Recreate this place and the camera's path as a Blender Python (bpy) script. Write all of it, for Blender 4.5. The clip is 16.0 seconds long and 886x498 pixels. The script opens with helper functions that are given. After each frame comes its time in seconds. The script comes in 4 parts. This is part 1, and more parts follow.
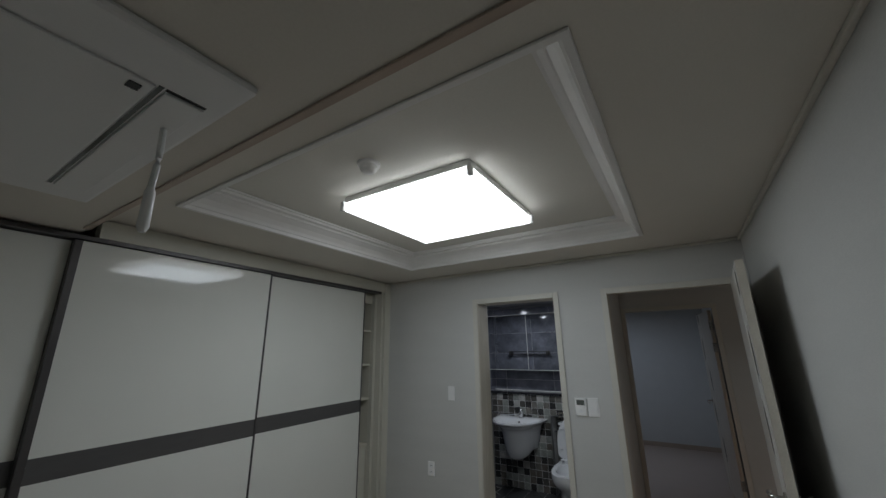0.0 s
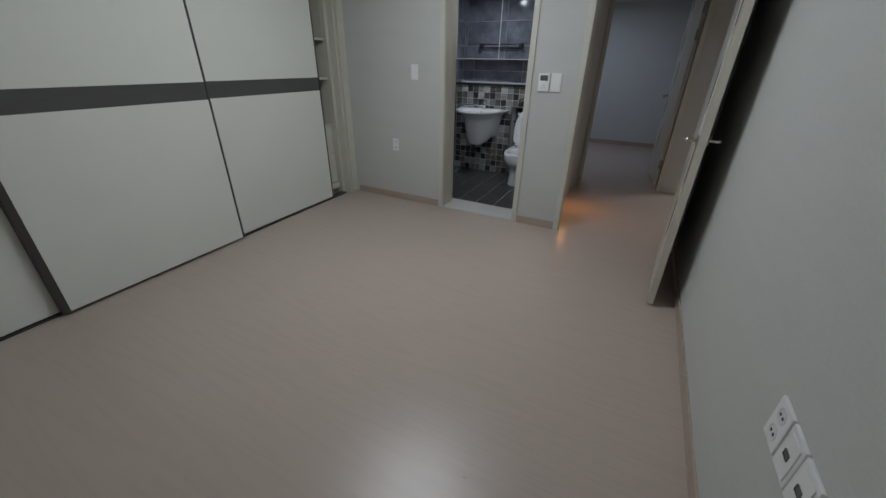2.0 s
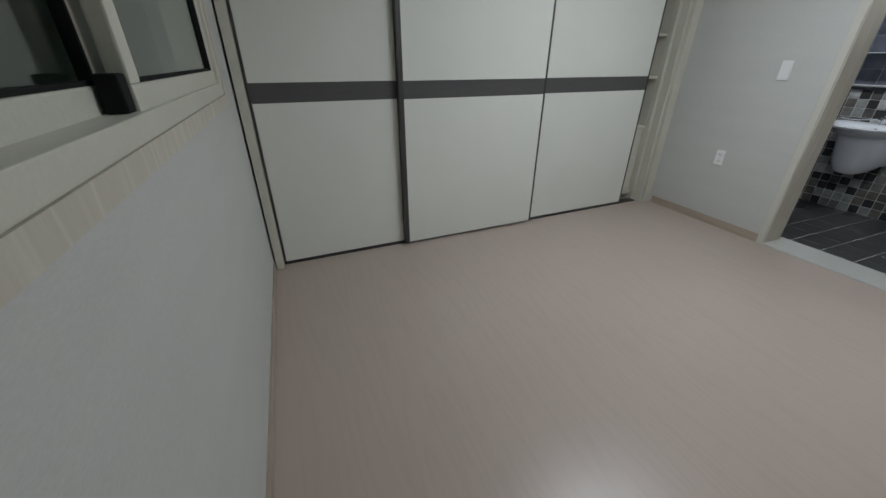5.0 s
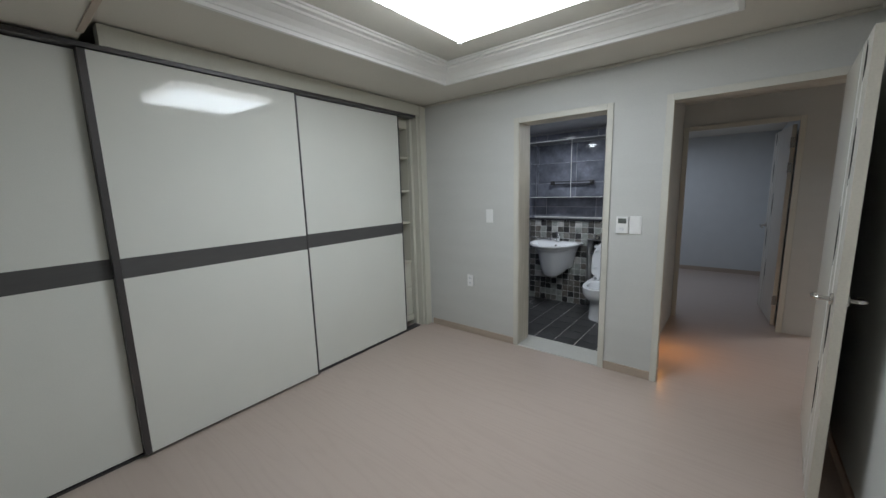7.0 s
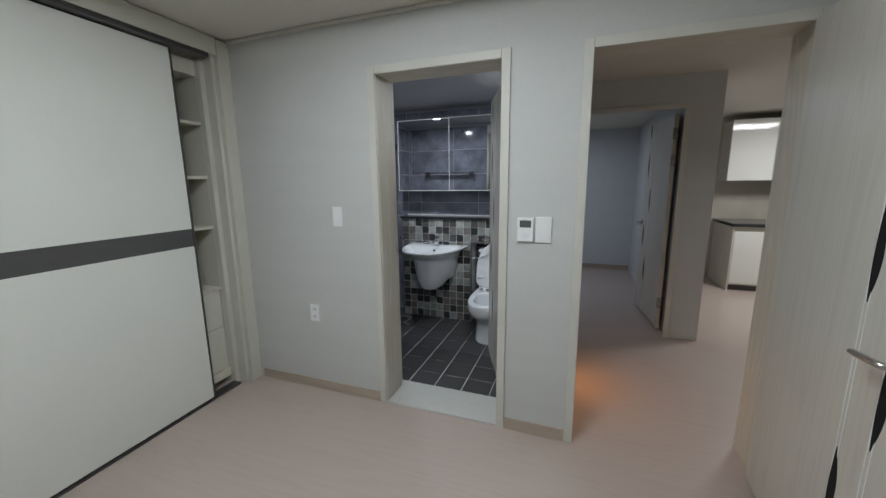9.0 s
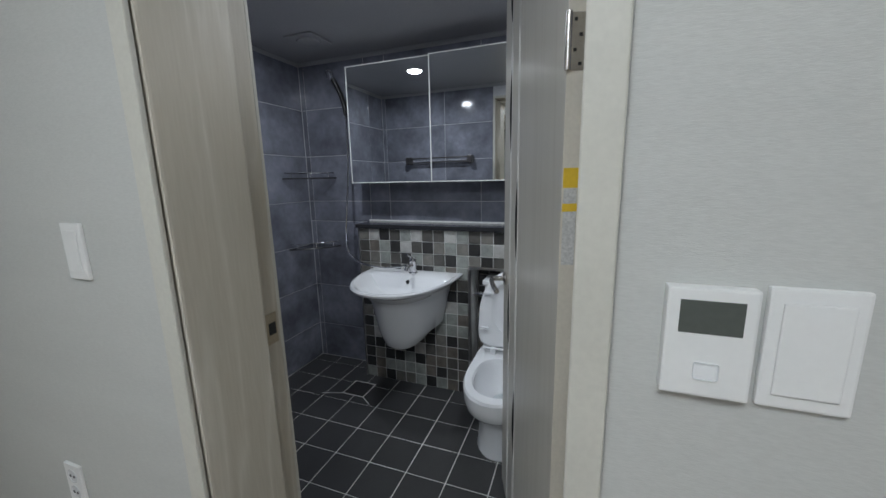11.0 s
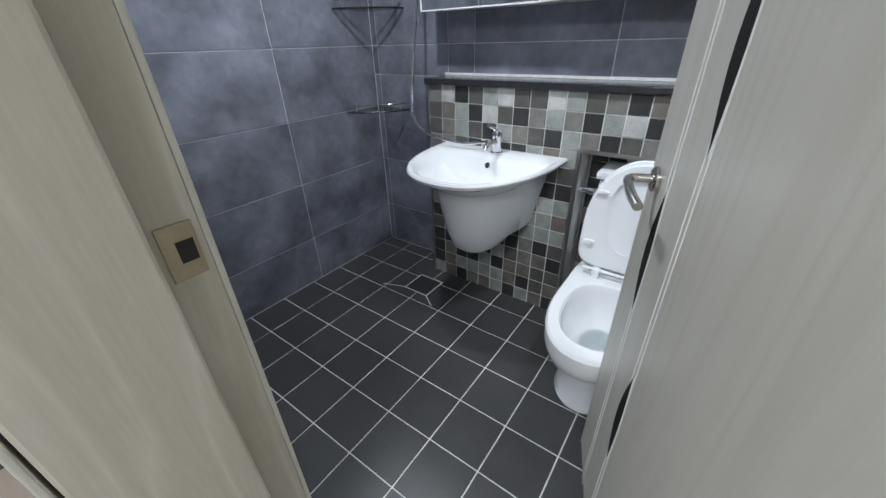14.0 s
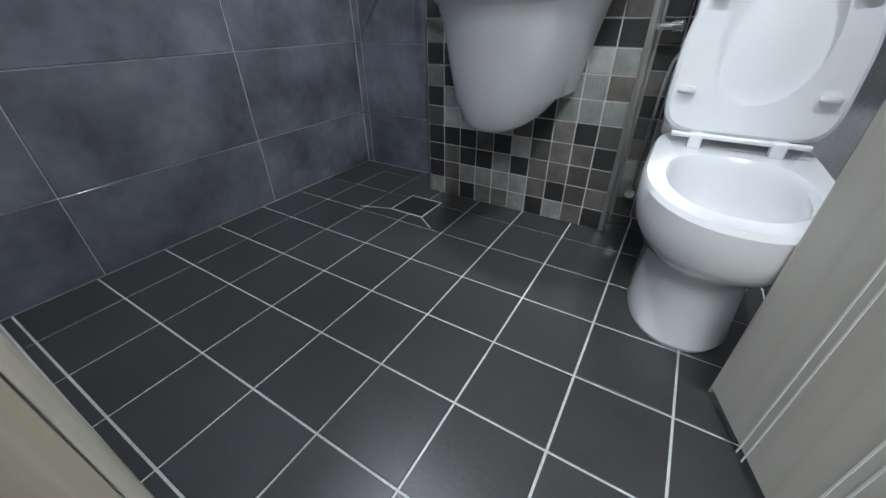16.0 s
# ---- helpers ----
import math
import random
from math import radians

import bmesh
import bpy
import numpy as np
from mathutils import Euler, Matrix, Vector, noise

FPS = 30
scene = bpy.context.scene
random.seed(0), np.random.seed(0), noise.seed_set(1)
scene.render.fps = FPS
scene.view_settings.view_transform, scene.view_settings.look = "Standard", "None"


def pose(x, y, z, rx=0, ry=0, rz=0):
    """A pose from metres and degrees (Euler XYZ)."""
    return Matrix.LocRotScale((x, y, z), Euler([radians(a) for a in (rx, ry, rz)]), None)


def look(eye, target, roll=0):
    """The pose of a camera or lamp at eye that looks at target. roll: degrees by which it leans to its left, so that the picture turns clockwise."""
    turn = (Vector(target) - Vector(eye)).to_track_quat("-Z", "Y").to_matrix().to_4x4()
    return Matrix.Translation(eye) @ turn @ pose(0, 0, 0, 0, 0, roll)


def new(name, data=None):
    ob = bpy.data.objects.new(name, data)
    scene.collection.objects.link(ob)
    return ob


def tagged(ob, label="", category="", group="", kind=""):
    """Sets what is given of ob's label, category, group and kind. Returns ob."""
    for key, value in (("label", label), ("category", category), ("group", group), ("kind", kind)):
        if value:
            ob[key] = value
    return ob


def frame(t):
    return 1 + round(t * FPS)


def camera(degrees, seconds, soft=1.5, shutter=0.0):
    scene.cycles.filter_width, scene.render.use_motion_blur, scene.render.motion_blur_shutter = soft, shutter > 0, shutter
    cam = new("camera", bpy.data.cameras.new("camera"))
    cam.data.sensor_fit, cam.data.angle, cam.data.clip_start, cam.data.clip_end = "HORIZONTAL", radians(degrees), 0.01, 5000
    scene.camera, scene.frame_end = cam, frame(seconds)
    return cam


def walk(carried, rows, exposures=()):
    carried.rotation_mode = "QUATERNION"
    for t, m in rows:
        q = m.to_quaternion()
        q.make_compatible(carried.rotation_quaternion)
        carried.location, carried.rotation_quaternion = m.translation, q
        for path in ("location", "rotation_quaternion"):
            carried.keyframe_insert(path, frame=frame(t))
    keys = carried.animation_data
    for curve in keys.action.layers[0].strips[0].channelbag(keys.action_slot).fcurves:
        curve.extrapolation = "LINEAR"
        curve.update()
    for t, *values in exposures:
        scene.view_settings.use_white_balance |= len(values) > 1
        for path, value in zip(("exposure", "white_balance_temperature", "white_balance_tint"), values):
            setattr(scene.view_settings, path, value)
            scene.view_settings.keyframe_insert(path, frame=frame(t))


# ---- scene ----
cam = camera(100.9, 16.0)
EXPOSURES = [(0.0, -1.5), (0.5, -2.2), (1.0, -2.0), (1.5, -1.2), (2.5, -0.8), (4.0, -0.68), (6.5, -0.27), (7.5, -0.52), (8.5, -0.35), (9.0, -0.34), (11.5, -0.4), (12.0, 0.15), (12.5, 0.5), (13.5, 0.42), (14.5, 0.75), (15.0, 1.03), (16.0, 0.7)]
PATH = [
    (0, (0.146, -0.03, 1.662), (-0.881, 1.603, 2.19), -0.8),
    (0.5, (0.093, -0.103, 1.619), (-0.527, 1.784, 1.855), -1.0),
    (1, (0.125, -0.051, 1.535), (-0.5, 1.827, 1.247), 0.7),
    (1.5, (0.176, 0.013, 1.431), (-0.517, 1.749, 0.72), 1.9),
    (2, (0.165, 0.008, 1.339), (-0.652, 1.59, 0.429), 1.1),
    (2.5, (0.142, 0.001, 1.249), (-0.741, 1.376, 0.096), 2.9),
    (3, (0.149, 0.002, 1.22), (-0.921, 1.102, -0.063), 0.6),
    (3.5, (0.098, -0.07, 1.216), (-1.109, 0.853, -0.084), 0.2),
    (4, (0.07, -0.143, 1.209), (-1.291, 0.641, -0.03), 0.5),
    (4.2, (0.055, -0.188, 1.204), (-1.366, 0.513, -0.017), 0.8),
    (6.3, (0.004, -0.108, 1.545), (-1.732, 0.85, 1.285), -0.4),
    (6.5, (0.007, -0.061, 1.517), (-1.602, 1.095, 1.241), -1.2),
    (7, (0.086, 0.117, 1.509), (-1.157, 1.652, 1.194), -1.6),
    (7.5, (0.059, 0.248, 1.523), (-0.954, 1.932, 1.154), -1.0),
    (8, (-0.099, 0.418, 1.486), (-0.935, 2.203, 1.144), -0.7),
    (8.5, (-0.238, 0.745, 1.445), (-0.889, 2.603, 1.089), -1.4),
    (9, (-0.351, 1.194, 1.461), (-1.028, 3.042, 1.105), -0.6),
    (9.2, (-0.405, 1.361, 1.452), (-1.079, 3.212, 1.105), -1.2),
    (11.3, (-0.785, 2.849, 1.395), (-1.487, 4.68, 1.001), -1.2),
    (11.5, (-0.809, 2.922, 1.426), (-1.56, 4.722, 0.985), -1.3),
    (12, (-0.835, 3.128, 1.42), (-1.976, 4.727, 1.069), -0.8),
    (12.5, (-0.906, 3.192, 1.443), (-2.089, 4.769, 1.113), -3.3),
    (13, (-0.964, 3.23, 1.42), (-2.102, 4.775, 0.855), -2.9),
    (13.5, (-0.952, 3.277, 1.323), (-2.012, 4.731, 0.45), -1.3),
    (14, (-0.94, 3.273, 1.26), (-1.972, 4.673, 0.272), -1.6),
    (14.5, (-0.969, 3.287, 1.173), (-1.931, 4.58, -0.012), -2.7),
    (15, (-1.06, 3.31, 1.073), (-1.883, 4.629, -0.184), 0.9),
    (15.5, (-1.183, 3.383, 0.887), (-1.965, 4.714, -0.385), 0.1),
    (16, (-1.252, 3.47, 0.693), (-2.132, 4.906, -0.386), -0.5),
]
walk(cam, [(t, look(eye, target, roll)) for t, eye, target, roll in PATH],
     exposures=EXPOSURES)

# ---- light ----
world = bpy.data.worlds.new("night")
scene.world = world
world.use_nodes = True
world.node_tree.nodes["Background"].inputs[0].default_value = (0.02, 0.025, 0.035, 1)
world.node_tree.nodes["Background"].inputs[1].default_value = 0.3


def area_lamp(name, at, size, watts, colour, down=True, turn=(0, 0, 0), round_=False, spread=180):
    data = bpy.data.lights.new(name, "AREA")
    data.shape, data.size, data.energy, data.color = ("DISK" if round_ else "SQUARE"), size, watts, colour
    data.spread = radians(spread)
    ob = new(name, data)
    ob.matrix_world = pose(*at, *turn)
    return ob


area_lamp("bedroom_light", (-0.985, 1.768, 2.436), 0.79, 22.5, (0.76, 0.885, 1.0))
area_lamp("downlight_beam", (-2.01, 4.18, 2.225), 0.10, 9.7, (0.84, 0.91, 1.0), round_=True)
area_lamp("downlight_beam", (-0.84, 4.18, 2.225), 0.10, 9.7, (0.84, 0.91, 1.0), round_=True)
area_lamp("far_room_light", (-0.9, 6.5, 2.22), 0.6, 14, (0.72, 0.82, 1.0))
area_lamp("kitchen_light", (2.2, 6.0, 2.30), 0.7, 42, (0.97, 0.98, 1.0))
# orange glow on the hall floor, from an added source out of view
area_lamp("unseen_amber_glow", (-0.405, 3.86, 0.36), 0.07, 2.0, (1.0, 0.42, 0.1), turn=(0, -50, 0))

# ---- materials ----


def mat(name, base, rough=0.5, metal=0.0, vary=0.08, scale=6.0, stretch=(1, 1, 1), fine=0.04, fine_scale=120.0,
        bump=0.0, bump_scale=200.0, coat=0.0, piece=0.0, rough_vary=0.0, second=None, spec=0.5):
    """Two scales of variation on a base colour, fine relief, and a shade of its own for each piece."""
    m = bpy.data.materials.new(name)
    m.use_nodes = True
    nt = m.node_tree
    n, l = nt.nodes, nt.links
    p = n["Principled BSDF"]
    p.inputs["Metallic"].default_value = metal
    p.inputs["Roughness"].default_value = rough
    p.inputs["Coat Weight"].default_value = coat
    p.inputs["Coat Roughness"].default_value = 0.05
    p.inputs["Specular IOR Level"].default_value = spec
    co = n.new("ShaderNodeTexCoord")
    mp = n.new("ShaderNodeMapping")
    mp.inputs["Scale"].default_value = stretch
    l.new(co.outputs["Object"], mp.inputs["Vector"])
    vec = mp.outputs["Vector"]
    if piece:
        info = n.new("ShaderNodeObjectInfo")
        comb = n.new("ShaderNodeVectorMath")
        comb.operation = "MULTIPLY_ADD"
        l.new(info.outputs["Random"], comb.inputs[0])
        comb.inputs[1].default_value = (37, 53, 71)
        l.new(vec, comb.inputs[2])
        vec = comb.outputs[0]
    a = n.new("ShaderNodeTexNoise")
    a.inputs["Scale"].default_value = scale
    a.inputs["Detail"].default_value = 5
    b = n.new("ShaderNodeTexNoise")
    b.inputs["Scale"].default_value = fine_scale
    b.inputs["Detail"].default_value = 3
    l.new(vec, a.inputs["Vector"])
    l.new(vec, b.inputs["Vector"])
    ramp = n.new("ShaderNodeMapRange")
    ramp.inputs["From Min"].default_value, ramp.inputs["From Max"].default_value = 0.3, 0.7
    ramp.inputs["To Min"].default_value, ramp.inputs["To Max"].default_value = 1 - vary, 1 + vary
    l.new(a.outputs["Fac"], ramp.inputs["Value"])
    ramp2 = n.new("ShaderNodeMapRange")
    ramp2.inputs["From Min"].default_value, ramp2.inputs["From Max"].default_value = 0.3, 0.7
    ramp2.inputs["To Min"].default_value, ramp2.inputs["To Max"].default_value = 1 - fine, 1 + fine
    l.new(b.outputs["Fac"], ramp2.inputs["Value"])
    mul = n.new("ShaderNodeMath")
    mul.operation = "MULTIPLY"
    l.new(ramp.outputs[0], mul.inputs[0])
    l.new(ramp2.outputs[0], mul.inputs[1])
    fac = mul.outputs[0]
    if piece:
        r3 = n.new("ShaderNodeMapRange")
        r3.inputs["To Min"].default_value, r3.inputs["To Max"].default_value = 1 - piece, 1 + piece
        l.new(info.outputs["Random"], r3.inputs["Value"])
        mul2 = n.new("ShaderNodeMath")
        mul2.operation = "MULTIPLY"
        l.new(fac, mul2.inputs[0])
        l.new(r3.outputs[0], mul2.inputs[1])
        fac = mul2.outputs[0]
    scl = n.new("ShaderNodeVectorMath")
    scl.operation = "SCALE"
    if second:
        mx = n.new("ShaderNodeMix")
        mx.data_type = "RGBA"
        mx.inputs["A"].default_value = (*base, 1)
        mx.inputs["B"].default_value = (*second, 1)
        l.new(a.outputs["Fac"], mx.inputs["Factor"])
        l.new(mx.outputs["Result"], scl.inputs[0])
    else:
        scl.inputs[0].default_value = base
    l.new(fac, scl.inputs["Scale"])
    l.new(scl.outputs[0], p.inputs["Base Color"])
    if rough_vary:
        r4 = n.new("ShaderNodeMapRange")
        r4.inputs["From Min"].default_value, r4.inputs["From Max"].default_value = 0.3, 0.7
        r4.inputs["To Min"].default_value, r4.inputs["To Max"].default_value = rough - rough_vary, rough + rough_vary
        l.new(a.outputs["Fac"], r4.inputs["Value"])
        l.new(r4.outputs[0], p.inputs["Roughness"])
    if bump:
        c = n.new("ShaderNodeTexNoise")
        c.inputs["Scale"].default_value = bump_scale
        c.inputs["Detail"].default_value = 4
        l.new(mp.outputs["Vector"], c.inputs["Vector"])
        bp = n.new("ShaderNodeBump")
        bp.inputs["Strength"].default_value = bump
        bp.inputs["Distance"].default_value = 0.002
        l.new(c.outputs["Fac"], bp.inputs["Height"])
        l.new(bp.outputs[0], p.inputs["Normal"])
    return m


def wood(name, base, dark, along=(1, 1, 0.06), scale=9.0, rough=0.45, planks=False):
    """Wood grain: bent rings drawn out along the board."""
    m = bpy.data.materials.new(name)
    m.use_nodes = True
    n, l = m.node_tree.nodes, m.node_tree.links
    p = n["Principled BSDF"]
    p.inputs["Roughness"].default_value = rough
    co = n.new("ShaderNodeTexCoord")
    mp = n.new("ShaderNodeMapping")
    mp.inputs["Scale"].default_value = along
    l.new(co.outputs["Object"], mp.inputs["Vector"])
    vec = mp.outputs["Vector"]
    big = n.new("ShaderNodeTexNoise")
    big.inputs["Scale"].default_value = scale * 0.35
    big.inputs["Detail"].default_value = 2
    l.new(vec, big.inputs["Vector"])
    rings = n.new("ShaderNodeMath")
    rings.operation = "MULTIPLY"
    rings.inputs[1].default_value = 26
    l.new(big.outputs["Fac"], rings.inputs[0])
    saw = n.new("ShaderNodeMath")
    saw.operation = "PINGPONG"
    saw.inputs[1].default_value = 1
    l.new(rings.outputs[0], saw.inputs[0])
    fib = n.new("ShaderNodeTexNoise")
    fib.inputs["Scale"].default_value = scale * 14
    fib.inputs["Detail"].default_value = 5
    l.new(vec, fib.inputs["Vector"])
    fade = n.new("ShaderNodeTexNoise")
    fade.inputs["Scale"].default_value = scale * 0.5
    l.new(co.outputs["Object"], fade.inputs["Vector"])
    pw = n.new("ShaderNodeMath")
    pw.operation = "POWER"
    pw.inputs[1].default_value = 2.5
    l.new(saw.outputs[0], pw.inputs[0])
    amount = n.new("ShaderNodeMath")
    amount.operation = "MULTIPLY"
    l.new(pw.outputs[0], amount.inputs[0])
    l.new(fade.outputs["Fac"], amount.inputs[1])
    mix1 = n.new("ShaderNodeMath")
    mix1.operation = "MULTIPLY_ADD"
    mix1.inputs[1].default_value = 0.75
    l.new(fib.outputs["Fac"], mix1.inputs[0])
    l.new(amount.outputs[0], mix1.inputs[2])
    sub = n.new("ShaderNodeMath")
    sub.operation = "SUBTRACT"
    sub.inputs[1].default_value = 0.25
    sub.use_clamp = True
    l.new(mix1.outputs[0], sub.inputs[0])
    mx = n.new("ShaderNodeMix")
    mx.data_type = "RGBA"
    mx.inputs["A"].default_value = (*base, 1)
    mx.inputs["B"].default_value = (*dark, 1)
    l.new(sub.outputs[0], mx.inputs["Factor"])
    l.new(mx.outputs["Result"], p.inputs["Base Color"])
    bp = n.new("ShaderNodeBump")
    bp.inputs["Strength"].default_value = 0.12
    bp.inputs["Distance"].default_value = 0.001
    l.new(sub.outputs[0], bp.inputs["Height"])
    l.new(bp.outputs[0], p.inputs["Normal"])
    return m


def glow(name, colour, strength):
    m = bpy.data.materials.new(name)
    m.use_nodes = True
    p = m.node_tree.nodes["Principled BSDF"]
    p.inputs["Base Color"].default_value = (0.8, 0.8, 0.8, 1)
    p.inputs["Emission Color"].default_value = (*colour, 1)
    p.inputs["Emission Strength"].default_value = strength
    return m


def glass(name, tint=(0.9, 0.95, 0.93), rough=0.0):
    m = bpy.data.materials.new(name)
    m.use_nodes = True
    p = m.node_tree.nodes["Principled BSDF"]
    p.inputs["Base Color"].default_value = (*tint, 1)
    p.inputs["Transmission Weight"].default_value = 1.0
    p.inputs["Roughness"].default_value = rough
    p.inputs["IOR"].default_value = 1.45
    return m


def mosaic_mat():
    m = mat("mosaic_tile", (0.2, 0.2, 0.19), rough=0.42, vary=0.22, scale=22, fine=0.12, fine_scale=160, bump=0.25, bump_scale=60, piece=0.05)
    n, l = m.node_tree.nodes, m.node_tree.links
    info = n.new("ShaderNodeObjectInfo")
    ramp = n.new("ShaderNodeValToRGB")
    ramp.color_ramp.interpolation = "CONSTANT"
    shades = ((0.0, (0.04, 0.039, 0.038)), (0.26, (0.10, 0.095, 0.085)), (0.42, (0.20, 0.19, 0.17)),
              (0.58, (0.16, 0.14, 0.12)), (0.72, (0.30, 0.315, 0.29)), (0.88, (0.46, 0.455, 0.43)))
    el = ramp.color_ramp.elements
    for i, (at, c) in enumerate(shades):
        e = el[i] if i < 2 else el.new(at)
        e.position, e.color = at, (*c, 1)
    l.new(info.outputs["Random"], ramp.inputs[0])
    for node in n:
        if node.bl_idname == "ShaderNodeVectorMath" and node.operation == "SCALE":
            l.new(ramp.outputs[0], node.inputs[0])
    return m


WALLPAPER = mat("wallpaper", (0.562, 0.566, 0.545), 0.75, vary=0.02, scale=2.0, stretch=(1, 1, 5), fine=0.04, fine_scale=90, bump=0.25, bump_scale=160)
CEILING = mat("ceiling_paper", (0.66, 0.635, 0.57), 0.8, vary=0.02, scale=2, fine=0.02, bump=0.15, bump_scale=180)
TRAY = mat("tray_paper", (0.70, 0.69, 0.63), 0.8, vary=0.015, scale=2, fine=0.02, bump=0.1)
CORNICE = mat("cornice_paint", (0.80, 0.80, 0.78), 0.5, vary=0.02, fine=0.01)
VINYL = wood("vinyl_floor", (0.49, 0.405, 0.355), (0.450, 0.366, 0.317), along=(0.07, 1, 1), scale=13, rough=0.31)
BASEBOARD = wood("baseboard_film", (0.45, 0.37, 0.30), (0.36, 0.29, 0.235), along=(0.06, 1, 1), scale=10)
FRAME_WOOD = wood("door_frame_wood", (0.53, 0.49, 0.41), (0.68, 0.645, 0.57), along=(1, 1, 0.07), scale=14, rough=0.5)
FRAME_WOOD_ACROSS = wood("door_frame_wood_across", (0.53, 0.49, 0.41), (0.68, 0.645, 0.57), along=(0.07, 1, 1), scale=14, rough=0.5)
CASING = mat("casing_film", (0.60, 0.585, 0.525), 0.5, vary=0.03, fine=0.03, scale=5)
LEAF_WOOD = wood("door_leaf_wood", (0.56, 0.54, 0.485), (0.485, 0.46, 0.405), along=(1, 1, 0.05), scale=12, rough=0.32)
LEAF_EDGE = mat("leaf_edge", (0.62, 0.58, 0.50), 0.5, vary=0.03)
CREAM = mat("cream_film", (0.60, 0.59, 0.51), 0.4, vary=0.03, fine=0.03, scale=4)
GLOSS = mat("gloss_panel", (0.745, 0.752, 0.70), 0.055, vary=0.012, scale=3, fine=0.02, fine_scale=260)
BAND = mat("dark_band", (0.085, 0.082, 0.082), 0.35, vary=0.06, stretch=(1, 0.1, 1), scale=20)
DARK_METAL = mat("dark_profile", (0.09, 0.085, 0.085), 0.35, metal=0.6, vary=0.05)
ALU = mat("brushed_aluminium", (0.55, 0.55, 0.55), 0.28, metal=1.0, vary=0.05, stretch=(1, 1, 0.05), scale=40)
SHELF = mat("shelf_board", (0.60, 0.58, 0.49), 0.5, vary=0.03)
PLASTIC = mat("white_plastic", (0.82, 0.82, 0.81), 0.3, vary=0.01, fine=0.01)
AC_WHITE = mat("appliance_white", (0.74, 0.75, 0.74), 0.35, vary=0.01, fine=0.01)
BLACK = mat("black_plastic", (0.02, 0.02, 0.02), 0.3, vary=0.05)
LCD = mat("display", (0.10, 0.11, 0.10), 0.15, vary=0.02)
CHROME = mat("chrome", (0.80, 0.80, 0.81), 0.08, metal=1.0, vary=0.01, fine=0.01)
STEEL = mat("satin_steel", (0.62, 0.60, 0.57), 0.25, metal=1.0, vary=0.03)
BRASS = mat("strike_steel", (0.50, 0.43, 0.32), 0.35, metal=1.0, vary=0.08, scale=30)
CERAMIC = mat("ceramic", (0.84, 0.85, 0.86), 0.08, vary=0.008, fine=0.005, coat=0.5)
SEAT_WHITE = mat("seat_plastic", (0.82, 0.83, 0.84), 0.16, vary=0.008, fine=0.005)
WATER = glass("water", (0.93, 0.98, 0.98))
WALL_TILE = mat("grey_wall_tile", (0.160, 0.167, 0.203), 0.12, vary=0.30, scale=4.5, fine=0.10, fine_scale=26, piece=0.06, rough_vary=0.04, second=(0.255, 0.264, 0.312))
FLOOR_TILE = mat("dark_floor_tile", (0.066, 0.066, 0.067), 0.33, vary=0.07, scale=9, fine=0.06, fine_scale=150, bump=0.2, bump_scale=110, piece=0.08, rough_vary=0.015)
GROUT = mat("white_grout", (0.78, 0.78, 0.76), 0.8, vary=0.12, scale=14, fine=0.08)
GROUT_GREY = mat("grey_grout", (0.66, 0.66, 0.68), 0.8, vary=0.10, scale=14, fine=0.08)
MOSAIC = mosaic_mat()
BATH_CEILING = mat("bath_ceiling_panel", (0.42, 0.42, 0.43), 0.25, vary=0.02, scale=3)
STONE = mat("black_stone", (0.03, 0.03, 0.033), 0.15, vary=0.2, scale=60)
SILL_STONE = mat("threshold_stone", (0.56, 0.56, 0.53), 0.35, vary=0.02, scale=30)
MIRROR = mat("mirror", (0.86, 0.88, 0.88), 0.0, metal=1.0, vary=0.0, fine=0.0)
SMOKED = mat("smoked_glass_shelf", (0.02, 0.022, 0.024), 0.05, vary=0.02)
PANE = glass("window_pane", (0.80, 0.90, 0.86))
RUBBER = mat("rubber_seal", (0.012, 0.012, 0.012), 0.85, spec=0.2)
LABEL_Y = mat("yellow_label", (0.75, 0.50, 0.04), 0.4, vary=0.02)
LABEL_G = mat("silver_label", (0.55, 0.55, 0.54), 0.3, vary=0.05, fine_scale=200, fine=0.2)
LAMP_FACE = glow("lamp_diffuser", (0.94, 0.97, 1.0), 9.0)
DOWN_FACE = glow("downlight_face", (0.94, 0.97, 1.0), 25.0)
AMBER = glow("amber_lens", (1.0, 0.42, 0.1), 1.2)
BALCONY = mat("balcony_wall", (0.40, 0.45, 0.41), 0.8, vary=0.06, scale=3)
FAR_PAPER = mat("far_room_wallpaper", (0.60, 0.62, 0.62), 0.75, vary=0.02, bump=0.2)
KITCHEN_TILE = mat("kitchen_tile", (0.45, 0.42, 0.36), 0.25, vary=0.06)
STAIN = mat("scuff_mark", (0.41, 0.34, 0.27), 0.6, vary=0.3, scale=60)

# ---- mesh helpers ----


def box(bm, x0, x1, y0, y1, z0, z1, bevel=0.0):
    vs = [bm.verts.new((x, y, z)) for x in (x0, x1) for y in (y0, y1) for z in (z0, z1)]
    faces = [bm.faces.new([vs[i] for i in f]) for f in ((0, 1, 3, 2), (4, 6, 7, 5), (0, 4, 5, 1), (2, 3, 7, 6), (0, 2, 6, 4), (1, 5, 7, 3))]
    if bevel:
        edges = {e for f in faces for e in f.edges}
        bmesh.ops.bevel(bm, geom=list(edges), offset=bevel, segments=2, profile=0.6, affect="EDGES")
    return bm


def boxed(x0, x1, y0, y1, z0, z1, bevel=0.0):
    return box(bmesh.new(), x0, x1, y0, y1, z0, z1, bevel)


